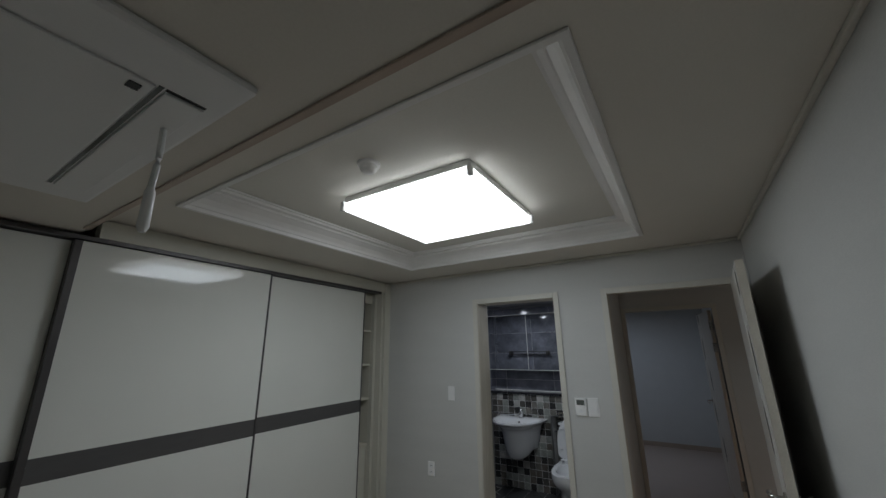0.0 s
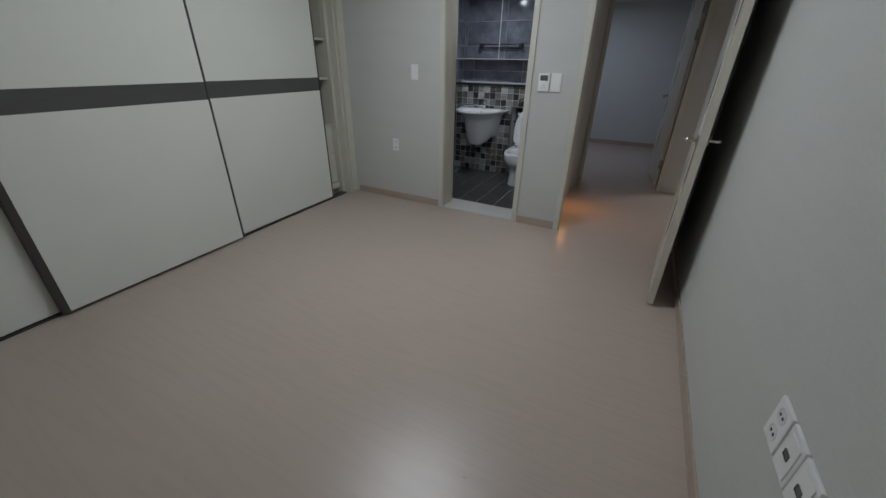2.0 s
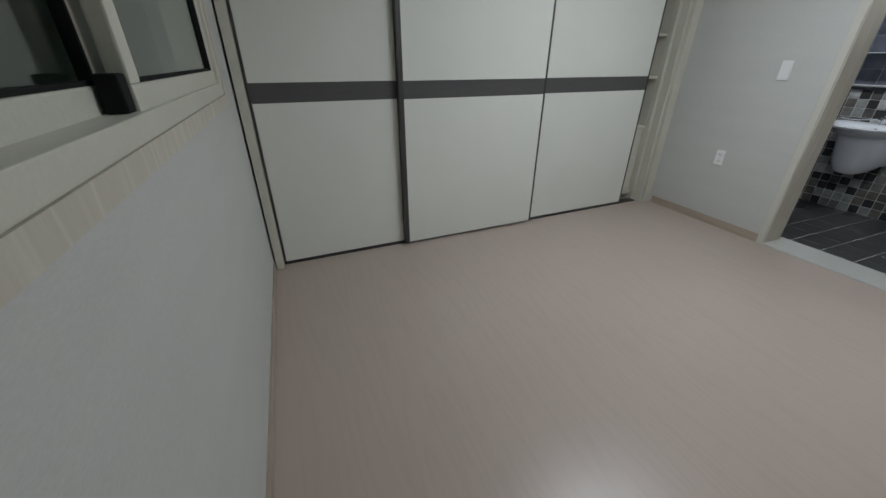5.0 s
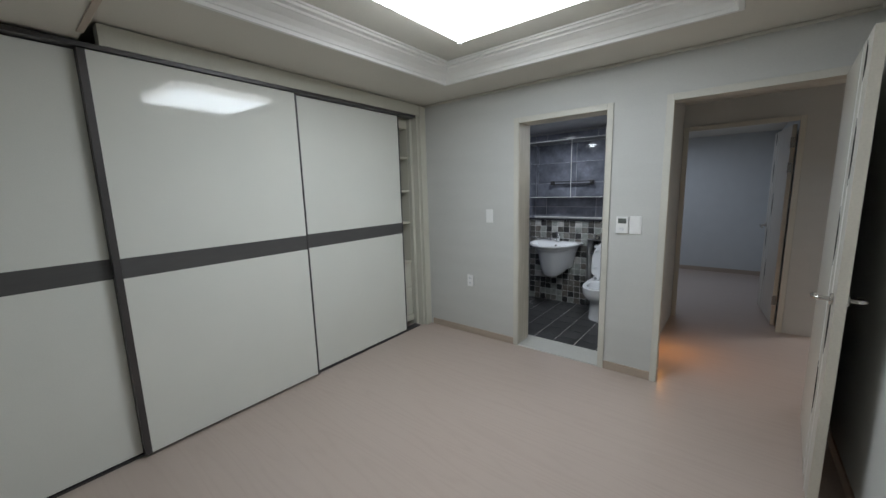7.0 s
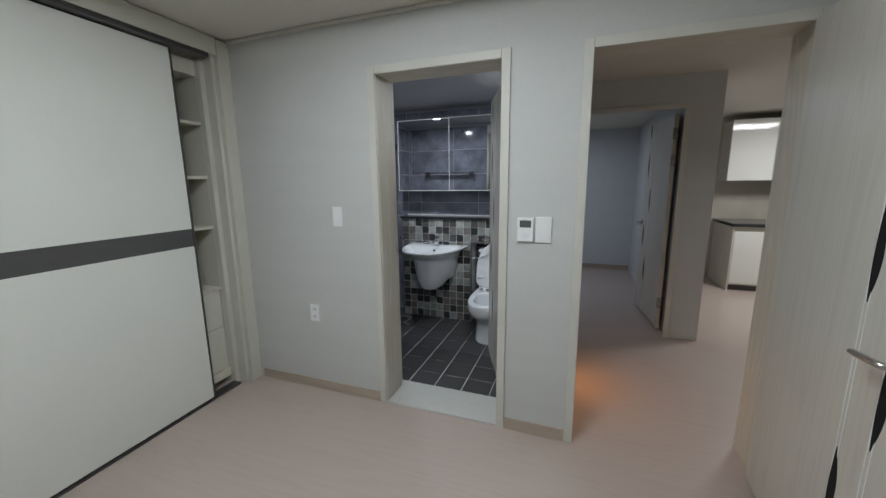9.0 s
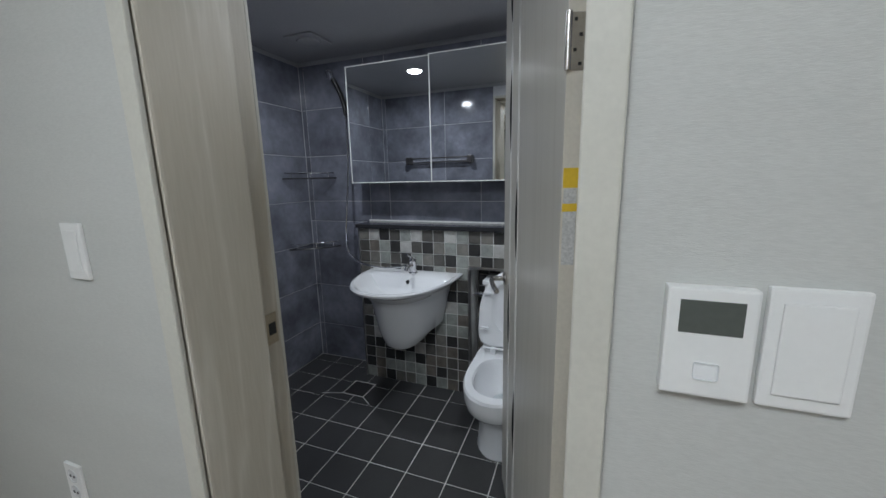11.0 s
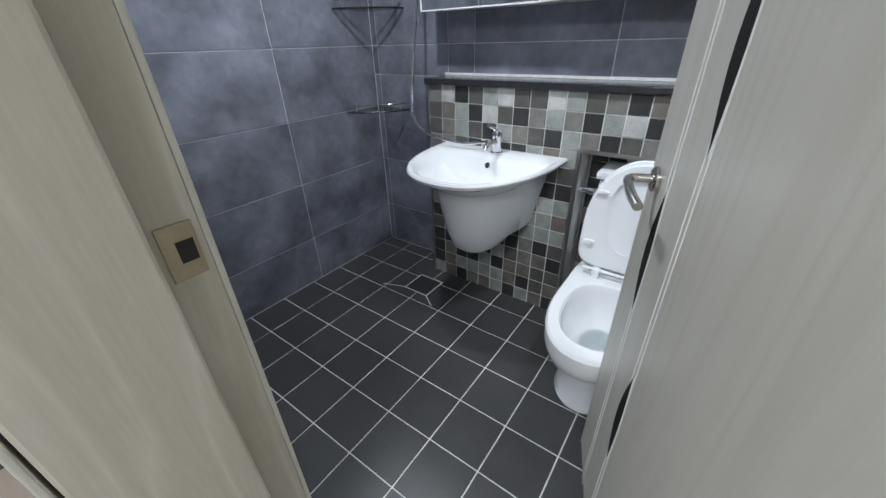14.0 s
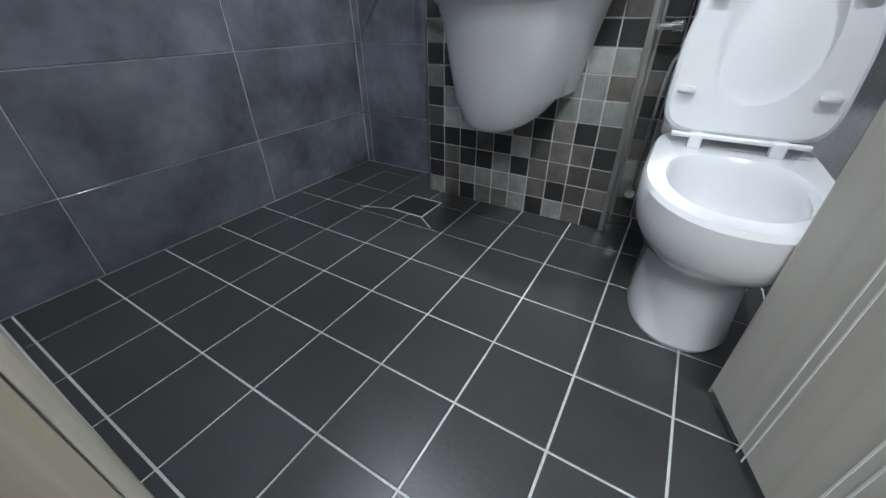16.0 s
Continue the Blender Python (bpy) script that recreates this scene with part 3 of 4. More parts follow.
def door_leaf(name, m, width, height, label, slits, group=""):
    """Leaf in its own frame: hinge at x 0, free edge at x width, thickness round y 0."""
    d = thing(name, m, label, "door", group)
    body = part("panel", boxed(0.0, width, -0.018, 0.018, 0.03, height, 0.0015), LEAF_WOOD, d)
    part("edge_band", boxed(width, width + 0.0016, -0.0175, 0.0175, 0.014, height - 0.002), LEAF_EDGE, body)
    part("edge_band", boxed(-0.0016, 0, -0.0175, 0.0175, 0.014, height - 0.002), LEAF_EDGE, body)
    for side in (-1, 1):
        y0, y1 = (0.018, 0.0192) if side > 0 else (-0.0192, -0.018)
        for x in (0.130, 0.148, 0.262, 0.280):
            part("inlay", boxed(width - x - 0.0016, width - x + 0.0016, y0, y1, 0.014, height - 0.002), CORNICE, body, "thin white inlay line")
        for x, z, h in slits:
            part("slit_border", lens(bmesh.new(), width - x - 0.0035, z, 0.030, h + 0.014, y0, y1), CORNICE, body, "thin white inlay line")
            part("slit", lens(bmesh.new(), width - x, z, 0.030, h, min(y0, y1) - (0.0006 if side < 0 else 0), max(y0, y1) + (0.0006 if side > 0 else 0)), RUBBER, body, "black almond-shaped inlay")
        lever(d, width - 0.06, side, -1)
    for z in (0.28, 1.64, 1.88):
        if z < height:
            hi = part("hinge", turned((-0.006, 0.018), ((0.006, z - 0.05), (0.006, z + 0.05)), 10), STEEL, d, "steel butt hinge", smooth=True)
            part("hinge_plate", boxed(-0.0026, -0.0017, -0.014, 0.0165, z - 0.05, z + 0.05), STEEL, hi)
            for dx, dz in ((-0.006, -0.038), (0.004, -0.014), (-0.006, 0.012), (0.004, 0.038)):
                part("screw", boxed(-0.0031, -0.0027, dx - 0.003, dx + 0.003, z + dz - 0.003, z + dz + 0.003), BLACK, hi)
    return d


SLITS = ((0.139, 1.98, 0.16), (0.139, 1.62, 0.28), (0.271, 1.25, 0.28), (0.139, 0.86, 0.28), (0.271, 0.50, 0.28))


def leaf_pose(hx, hy, fx, fy):
    return pose(hx, hy, 0, 0, 0, math.degrees(math.atan2(fy - hy, fx - hx)))


bath_door = door_leaf("door_1", leaf_pose(-0.764, 3.494, -1.012, 4.188), 0.735, 2.085, "open light wood-grain bathroom door with black inlays", SLITS)
part("maker_label", boxed(-0.0024, -0.0017, -0.012, 0.014, 1.216, 1.371), LABEL_G, bath_door, "small silver maker's sticker")
part("warning_label", boxed(-0.0024, -0.0017, -0.015, 0.016, 1.373, 1.412), LABEL_Y, bath_door, "small yellow sticker")
part("warning_label", boxed(-0.0027, -0.0025, -0.015, 0.016, 1.326, 1.342), LABEL_Y, bath_door, "small yellow sticker")
hall_door = door_leaf("door_2", leaf_pose(0.51, 3.17, 0.448, 2.27), 0.88, 2.08, "open light wood-grain bedroom door with black inlays", SLITS)
far_door = door_leaf("door_3", leaf_pose(0.452, 5.15, 0.375, 5.90), 0.80, 2.05, "open pale wood-grain door of the next room", SLITS)

# ---- wardrobe ----
WP = pose(-2.475, SY, 0, 0, 0, 2.0)
wardrobe = thing("wardrobe", WP, "built-in sliding wardrobe with glossy cream doors and dark band", "wardrobe")
part("post", boxed(-0.06, 0.012, 0.012, 0.062, 0, 2.29, 0.003), CREAM, wardrobe)
part("post", boxed(-0.05, 0.012, 3.555, 3.645, 0, 2.385, 0.003), CREAM, wardrobe)
part("inner_post", boxed(-0.135, -0.092, 3.500, 3.555, 0, 2.30, 0.003), CREAM, wardrobe)
part("inner_post", boxed(-0.0915, -0.02, 3.532, 3.5545, 0, 2.30, 0.003), CREAM, wardrobe)
part("fascia", boxed(-0.07, 0.004, 1.056, 3.553, 2.287, 2.392), CREAM, wardrobe)
part("top_rail", boxed(-0.11, 0.002, 0.064, 3.499, 2.262, 2.286, 0.002), DARK_METAL, wardrobe, "dark aluminium top track")
part("bottom_rail", boxed(-0.12, -0.045, 0.064, 3.499, 0.001, 0.012), DARK_METAL, wardrobe, "dark aluminium floor track")
part("back", boxed(-0.62, -0.60, 0.03, 3.55, 0, 2.3), SHELF, wardrobe)
part("top_board", boxed(-0.60, -0.11, 0.03, 3.55, 2.27, 2.29), SHELF, wardrobe)
part("side_board", boxed(-0.60, -0.136, 3.500, 3.520, 0.0, 2.268), SHELF, wardrobe)
part("divider", boxed(-0.60, -0.13, 3.20, 3.218, 0.03, 2.268), SHELF, wardrobe)
part("side_board", boxed(-0.60, -0.11, 0.03, 0.05, 0.0, 2.268), SHELF, wardrobe)
part("base_board", boxed(-0.60, -0.13, 3.219, 3.499, 0.06, 0.12, 0.002), SHELF, wardrobe)
part("top_board", boxed(-0.60, -0.13, 3.219, 3.499, 2.16, 2.255), SHELF, wardrobe)
for z in (1.865, 1.515, 1.175, 0.735):
    part("shelf", boxed(-0.599, -0.13, 3.219, 3.499, z - 0.012, z + 0.008, 0.0015), SHELF, wardrobe)
for z0, z1 in ((0.445, 0.722), (0.125, 0.440)):
    part("drawer", boxed(-0.55, -0.145, 3.223, 3.495, z0, z1, 0.002), CREAM, wardrobe)


def sliding_door(y0, y1, x, left, right):
    """One sliding door: glossy upper and lower panels, a dark band, and metal stiles."""
    d = part("sliding_door", boxed(x - 0.030, x - 0.006, y0 + 0.002, y1 - 0.002, 0.016, 2.256), BAND, wardrobe)
    part("upper_panel", boxed(x - 0.006, x, y0 + left, y1 - right, 1.190, 2.256, 0.001), GLOSS, d)
    part("lower_panel", boxed(x - 0.006, x, y0 + left, y1 - right, 0.020, 1.078, 0.001), GLOSS, d)
    part("band", boxed(x - 0.006, x - 0.001, y0 + left, y1 - right, 1.0785, 1.1895), BAND, d)
    part("stile", boxed(x - 0.034, x + 0.004, y0, y0 + left - 0.0005, 0.018, 2.2565, 0.002), DARK_METAL, d, "dark metal edge stile")
    part("stile", boxed(x - 0.034, x + 0.004, y1 - right + 0.0005, y1, 0.018, 2.2565, 0.002), DARK_METAL, d, "dark metal edge stile")


sliding_door(0.064, 0.995, -0.055, 0.016, 0.03)
sliding_door(0.965, 2.148, -0.008, 0.034, 0.014)
sliding_door(2.120, 3.295, -0.055, 0.030, 0.012)

# ---- bedroom fixtures ----
lamp = thing("ceiling_lamp", pose(-0.985, 1.768, 0), "large square white ceiling lamp, switched on", "lamp")
part("body", boxed(-0.415, 0.415, -0.415, 0.415, 2.495, TZ - 0.001, 0.004), PLASTIC, lamp)
part("diffuser", boxed(-0.415, 0.415, -0.415, 0.415, 2.443, 2.494, 0.01), LAMP_FACE, lamp, "glowing white diffuser")
for sx in (-1, 1):
    for sy in (-1, 1):
        part("corner_clip", boxed(sx * 0.419 - 0.012, sx * 0.419 + 0.012, sy * 0.419 - 0.012, sy * 0.419 + 0.012, 2.440, 2.5, 0.003), PLASTIC, lamp)

det = thing("smoke_detector", pose(-1.0, 1.13, TZ), "round white smoke detector on the ceiling tray", "detector")
part("base", turned((0, 0), ((0.055, 0), (0.055, -0.012), (0.05, -0.016)), 28), PLASTIC, det, smooth=True)
part("sensor_head", turned((0, 0), ((0.042, -0.0165), (0.040, -0.034), (0.028, -0.046), (0.010, -0.048)), 28), PLASTIC, det, smooth=True)

ac = thing("ceiling_air_conditioner", pose(-1.27, 0.115, 2.30), "white one-way cassette air conditioner set in the ceiling", "air conditioner")
part("panel", boxed(-0.62, 0.62, -0.24, 0.27, -0.025, -0.001, 0.012), AC_WHITE, ac)
part("intake_cover", boxed(-0.46, 0.46, -0.20, 0.115, -0.033, -0.0255, 0.006), AC_WHITE, ac)
part("flap", boxed(-0.45, 0.45, 0.135, 0.225, -0.034, -0.0255, 0.005), AC_WHITE, ac)
part("flap_gap", boxed(-0.462, 0.462, 0.1195, 0.1305, -0.0262, -0.0255), LCD, ac)
part("flap_gap", boxed(0.4505, 0.462, 0.1355, 0.225, -0.0262, -0.0255), BLACK, ac)
part("flap_gap", boxed(-0.462, -0.4505, 0.1355, 0.225, -0.0262, -0.0255), BLACK, ac)
part("receiver", boxed(0.41, 0.44, 0.07, 0.095, -0.0355, -0.0335, 0.002), BLACK, ac)
part("vent", boxed(-0.38, -0.28, -0.11, -0.04, -0.0355, -0.0335, 0.001), BLACK, ac)

cord = thing("hanging_cable", pose(-0.99, 0.315, 2.274), "short white cable hanging from the air conditioner", "cable")
part("cable", tube(smooth_line([(0, 0, 0), (0.004, 0.002, -0.10), (0, 0, -0.19)], 5), 0.008, 8), AC_WHITE, cord, smooth=True)
part("plug", turned((0, 0), ((0.008, -0.185), (0.013, -0.20), (0.014, -0.295), (0.008, -0.31)), 12), PLASTIC, cord, "white plastic plug end", smooth=True)


def plate(name, m, w, h, label, category, kind="switch"):
    """A wall plate: its back on the wall at local y 0, facing -y."""
    d = thing(name, m, label, category)
    part("plate", boxed(-w / 2, w / 2, -0.009, 0, -h / 2, h / 2, 0.003), PLASTIC, d)
    if kind == "switch":
        part("rocker", boxed(-w / 2 + 0.012, w / 2 - 0.012, -0.012, -0.0092, -h / 2 + 0.016, h / 2 - 0.016, 0.002), PLASTIC, d)
    if kind == "blank":
        part("cover", boxed(-w / 2 + 0.01, w / 2 - 0.01, -0.0115, -0.0092, -h / 2 + 0.012, h / 2 - 0.012, 0.002), PLASTIC, d)
        part("jack", boxed(-0.012, 0.012, -0.0125, -0.0117, -0.008, 0.010, 0.002), LCD, d)
    if kind == "outlet":
        for z in (-0.026, 0.026):
            ring = [[(r * math.cos(2 * math.pi * i / 20), -y, z + r * math.sin(2 * math.pi * i / 20)) for i in range(20)] for r, y in ((0.021, 0.0092), (0.021, 0.0105), (0.018, 0.0105), (0.017, 0.0094))]
            s = part("socket", loft(ring), SEAT_WHITE, d, smooth=True)
            for dx in (-0.008, 0.008):
                part("pin_hole", boxed(dx - 0.003, dx + 0.003, -0.0112, -0.0095, z - 0.003, z + 0.003), BLACK, s)
    return d


plate("light_switch", pose(-1.80, NY, 1.253), 0.072, 0.128, "white wall switch beside the bathroom doorway", "switch")
plate("wall_outlet", pose(-2.038, NY, 0.576), 0.072, 0.122, "white double power outlet low on the wall", "outlet", "outlet")
plate("light_switch", pose(-0.512, NY, 1.21), 0.082, 0.136, "white wall switch beside the thermostat", "switch")
th = thing("thermostat", pose(-0.605, NY, 1.21), "white room thermostat with a small grey display", "thermostat")
part("case", boxed(-0.043, 0.043, -0.018, 0, -0.064, 0.064, 0.003), PLASTIC, th)
part("display", boxed(-0.030, 0.030, -0.0186, -0.018, 0.012, 0.050), LCD, th, "grey liquid crystal display")
part("dial", boxed(-0.012, 0.012, -0.0195, -0.0181, -0.042, -0.022, 0.003), SEAT_WHITE, th)
for y, k, lab in ((0.880, "outlet", "white double power outlet on the bare wall"), (0.793, "blank", "white television and data jack plate"), (0.708, "blank", "white telephone jack plate")):
    plate("wall_outlet" if k == "outlet" else "jack_plate", pose(EX, y, 0.604, 0, 0, -90), 0.080, 0.118, lab, "outlet", k)
for (x, y, r) in ((-0.05, 0.535, 0.024), (-0.09, 0.44, 0.010), (-0.265, 0.48, 0.006), (-0.12, 0.765, 0.005)):
    bm = bmesh.new()
    bm.faces.new([bm.verts.new((r * (1 + 0.35 * math.sin(3 * a)) * math.cos(a) * 1.5, r * (1 + 0.3 * math.cos(2 * a)) * math.sin(a), 0.0008)) for a in [2 * math.pi * i / 14 for i in range(14)]])
    ob = new("floor_scuff", finish("floor_scuff", bm, STAIN))
    ob.matrix_world = pose(x, y, 0)
    tagged(ob, "small brown scuff mark on the vinyl floor", "scuff", kind="structure")

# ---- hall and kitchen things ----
# invented fixture, hidden by the jamb, to carry the hall's orange glow
nl = thing("unseen_amber_lamp", pose(-0.44, 3.86, 0.36), "small amber lamp added out of view for the hall's orange glow", "night light")
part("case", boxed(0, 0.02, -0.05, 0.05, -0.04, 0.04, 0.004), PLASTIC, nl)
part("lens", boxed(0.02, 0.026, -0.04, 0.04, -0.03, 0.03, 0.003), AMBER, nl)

unit = thing("kitchen_base_cabinet", pose(1.58, 6.95, 0), "white glossy kitchen base cabinet with wood end panel", "cabinet")
part("body", boxed(0.02, 2.0, 0.02, 0.74, 0.08, 0.86), SHELF, unit)
part("end_panel", boxed(0, 0.019, 0.0, 0.74, 0.0, 0.86), FRAME_WOOD, unit)
part("plinth", boxed(0.02, 2.0, 0.06, 0.08, 0.0, 0.079), DARK_METAL, unit)
for i in range(4):
    part("door", boxed(0.022 + i * 0.495, 0.022 + i * 0.495 + 0.49, 0.0, 0.0195, 0.10, 0.80, 0.002), GLOSS, unit)
top = thing("worktop", pose(1.56, 6.92, 0.861), "black stone kitchen worktop", "worktop")
part("slab", boxed(0, 2.04, 0, 0.775, 0, 0.04, 0.004), STONE, top)
upper = thing("kitchen_wall_cabinet", pose(1.56, 7.335, 1.45), "white glossy kitchen wall cabinet", "cabinet")
part("body", boxed(0.0, 2.0, 0.02, 0.36, 0.0, 0.80), SHELF, upper)
for i in range(4):
    part("door", boxed(0.002 + i * 0.498, 0.002 + i * 0.498 + 0.494, 0.0, 0.0195, 0.0, 0.80, 0.002), GLOSS, upper)

# ---- bathroom things ----


def dring(cx, yb, a, b, z, e=2.3, k=28, back=9):
    """A D-shaped ring: straight back on yb, rounded front b deep and 2a wide."""
    pts = []
    for i in range(k + 1):
        t = math.pi * i / k
        c, s = math.cos(t), math.sin(t)
        pts.append((cx + a * math.copysign(abs(c) ** (2 / e), c), yb - b * abs(s) ** (2 / e), z))
    for i in range(1, back):
        pts.append((cx - a + 2 * a * i / back, yb, z))
    return pts


basin = thing("wash_basin", pose(-1.745, MY, 0), "white ceramic wall-hung basin with half pedestal", "basin")
W = 0.318
outer = [dring(0, -0.001, W, 0.55, 0.805), dring(0, -0.001, W + 0.004, 0.556, 0.797), dring(0, -0.001, W - 0.004, 0.548, 0.782), dring(0, -0.001, W - 0.05, 0.485, 0.757),
         dring(0, -0.001, 0.240, 0.430, 0.722), dring(0, -0.001, 0.226, 0.405, 0.67), dring(-0.005, -0.001, 0.208, 0.375, 0.57), dring(-0.01, -0.001, 0.190, 0.345, 0.47),
         dring(-0.015, -0.001, 0.172, 0.310, 0.39), dring(-0.015, -0.001, 0.158, 0.290, 0.370), dring(-0.015, -0.001, 0.125, 0.235, 0.364)]
outer[-3:] = [[(x, y, z + 0.11 * (1 - min(1, -y / 0.30))) for x, y, z in r] for r in outer[-3:]]
inner = [dring(0, -0.012, W - 0.012, 0.525, 0.806), dring(0, -0.10, W - 0.035, 0.415, 0.797), dring(0, -0.125, W - 0.055, 0.37, 0.775), dring(0, -0.14, W - 0.10, 0.31, 0.725),
         dring(0, -0.16, W - 0.17, 0.23, 0.69), dring(0, -0.19, 0.06, 0.11, 0.672), dring(0, -0.21, 0.022, 0.045, 0.667)]
part("bowl", loft(outer[::-1] + inner), CERAMIC, basin, smooth=True)
part("drain", turned((0, -0.232), ((0.021, 0.664), (0.021, 0.671), (0.010, 0.673)), 20), CHROME, basin, "chrome waste plug", smooth=True)
part("overflow", loft([[(0.010 * math.cos(2 * math.pi * i / 16), -0.128 - d, 0.760 + 0.013 * math.sin(2 * math.pi * i / 16)) for i in range(16)] for d in (0, 0.012)]), BLACK, basin, smooth=True)
tap = thing("basin_faucet", pose(-1.735, MY - 0.07, 0.800), "chrome single-lever basin faucet with shower hose outlet", "faucet")
part("body", turned((0, 0), ((0.028, 0.0), (0.028, 0.008), (0.023, 0.014), (0.022, 0.075), (0.025, 0.09), (0.020, 0.102)), 24), CHROME, tap, smooth=True)
part("spout", tube(smooth_line([(0, 0, 0.05), (0.002, -0.05, 0.062), (0.004, -0.10, 0.058), (0.004, -0.112, 0.042)], 6), 0.013, 12), CHROME, tap, smooth=True)
part("lever", tube(smooth_line([(0, 0, 0.098), (0.0, -0.03, 0.118), (0.0, -0.085, 0.140)], 6), 0.008, 10), CHROME, tap, smooth=True)
part("hose_outlet", tube([(-0.02, 0, 0.045), (-0.06, 0, 0.045)], 0.011, 12), CHROME, tap, smooth=True)

shower = thing("hand_shower", pose(-2.295, BN, 0), "black and chrome hand shower on a wall bracket", "shower")
part("bracket", boxed(-0.018, 0.018, -0.05, 0, 1.86, 1.90, 0.005), CHROME, shower)
head = part("shower_handle", tube(smooth_line([(0, -0.06, 1.84), (-0.01, -0.065, 1.92), (-0.04, -0.08, 2.02), (-0.065, -0.10, 2.085)], 8), 0.016, 12), BLACK, shower, smooth=True)
hd = bmesh.new()
loft([[Vector((-0.075, -0.112, 2.10)) + Vector((-0.35, -0.6, -0.3)).normalized().to_track_quat("Z", "Y") @ Vector((r * math.cos(2 * math.pi * i / 24), r * math.sin(2 * math.pi * i / 24), d)) for i in range(24)] for r, d in ((0.016, -0.025), (0.032, -0.008), (0.034, 0.010), (0.028, 0.014))], bm=hd)
part("shower_head", hd, CHROME, shower, smooth=True)
hose = smooth_line([(0.0, -0.06, 1.84), (0.008, -0.09, 1.5), (0.03, -0.17, 1.2), (0.045, -0.22, 1.03), (0.075, -0.25, 0.92), (0.15, -0.262, 0.862), (0.24, -0.265, 0.838), (0.38, -0.262, 0.828), (0.50, -0.25, 0.845)], 10)
part("hose", tube(hose, 0.0065, 8), CHROME, shower, "flexible chrome shower hose", smooth=True)

cabx0, cabx1 = -2.195, -0.81
cab = thing("mirror_cabinet", pose(cabx0, BN, 1.385), "wall cabinet with two sliding mirror doors", "cabinet")
part("body", boxed(0, cabx1 - cabx0, -0.17, -0.001, 0.0, 0.72), AC_WHITE, cab)
for x0, x1, y in ((0.0, 0.62, -0.185), (0.585, cabx1 - cabx0, -0.205)):
    dr = part("mirror_door", boxed(x0, x1, y, y + 0.012, -0.006, 0.725), ALU, cab)
    part("mirror", boxed(x0 + 0.006, x1 - 0.006, y - 0.002, y - 0.0002, 0.0, 0.719), MIRROR, dr, "silvered mirror")
    bm = bmesh.new()
    box(bm, x0, x0 + 0.006, y - 0.004, y - 0.0002, -0.006, 0.725)
    box(bm, x1 - 0.006, x1, y - 0.004, y - 0.0002, -0.006, 0.725)
    box(bm, x0 + 0.006, x1 - 0.006, y - 0.004, y - 0.0002, -0.006, 0.0)
    box(bm, x0 + 0.006, x1 - 0.006, y - 0.004, y - 0.0002, 0.719, 0.725)
    part("edge_strip", bm, CORNICE, dr)


def corner_shelf(z):
    s = thing("corner_shelf", pose(BW, BN, z), "smoked glass corner shelf with chrome rail", "shelf", "corner shelves")
    r = 0.235
    arc = [(r * 1.12 * math.cos(-math.pi / 2 * i / 14), r * 1.12 * math.sin(-math.pi / 2 * i / 14)) for i in range(15)]
    arc = [(x * (1 - 0.12 * math.sin(2 * math.pi * i / 28)), y * (1 - 0.12 * math.sin(2 * math.pi * i / 28))) for i, (x, y) in enumerate(arc)]
    pts = [(0.002, -0.002)] + [(max(x, 0.002), min(y, -0.002)) for x, y in arc]
    plate_ = part("plate", loft([[(x, y, 0) for x, y in pts], [(x, y, 0.008) for x, y in pts]]), SMOKED, s)
    plate_.visible_shadow = False
    part("rim", tube([(max(x, 0.004), min(y, -0.004), 0.004) for x, y in arc], 0.005, 6), BLACK, s, "black front rim", smooth=True)
    part("rail", tube([(max(x, 0.012) * 0.96, min(y, -0.012) * 0.96, 0.042) for x, y in arc], 0.004, 8), CHROME, s, "chrome guard rail", smooth=True)
    for i in (2, 7, 12):
        part("rail_post", turned((arc[i][0] * 0.96, arc[i][1] * 0.96), ((0.006, 0.008), (0.004, 0.014), (0.004, 0.040)), 10), CHROME, s, smooth=True)
    return s


corner_shelf(1.415)
corner_shelf(0.905)

wc = thing("toilet", pose(-1.095, 4.94, BF), "white ceramic toilet with raised seat and lid", "toilet")


def oval(cy, a, bf, bb, z, k=48, e=2.2, eb=None):
    out = []
    for i in range(k):
        t = 2 * math.pi * i / k
        c, s = math.cos(t), math.sin(t)
        b, x = (bb, eb or e) if s > 0 else (bf, e)
        out.append((a * math.copysign(abs(c) ** (2 / x), c), cy + b * math.copysign(abs(s) ** (2 / x), s), z))
    return out


rim = [oval(-0.40, 0.130, 0.215, 0.34, 0.0, eb=4), oval(-0.40, 0.135, 0.22, 0.34, 0.012, eb=4), oval(-0.40, 0.128, 0.205, 0.34, 0.05, eb=4), oval(-0.40, 0.124, 0.198, 0.34, 0.17, eb=4), oval(-0.41, 0.134, 0.215, 0.34, 0.225, eb=4),
       oval(-0.43, 0.164, 0.275, 0.34, 0.27, eb=5), oval(-0.44, 0.182, 0.312, 0.34, 0.315, eb=6), oval(-0.44, 0.188, 0.325, 0.34, 0.36, eb=7), oval(-0.44, 0.187, 0.323, 0.335, 0.402, eb=7), oval(-0.44, 0.180, 0.313, 0.32, 0.411, eb=7),
       oval(-0.485, 0.138, 0.212, 0.175, 0.409, eb=2.6), oval(-0.485, 0.130, 0.202, 0.168, 0.396, eb=2.6), oval(-0.485, 0.134, 0.206, 0.165, 0.37), oval(-0.48, 0.120, 0.185, 0.155, 0.30), oval(-0.47, 0.085, 0.14, 0.13, 0.24), oval(-0.45, 0.05, 0.08, 0.08, 0.20), oval(-0.44, 0.03, 0.05, 0.05, 0.17)]
part("bowl", loft(rim), CERAMIC, wc, smooth=True)
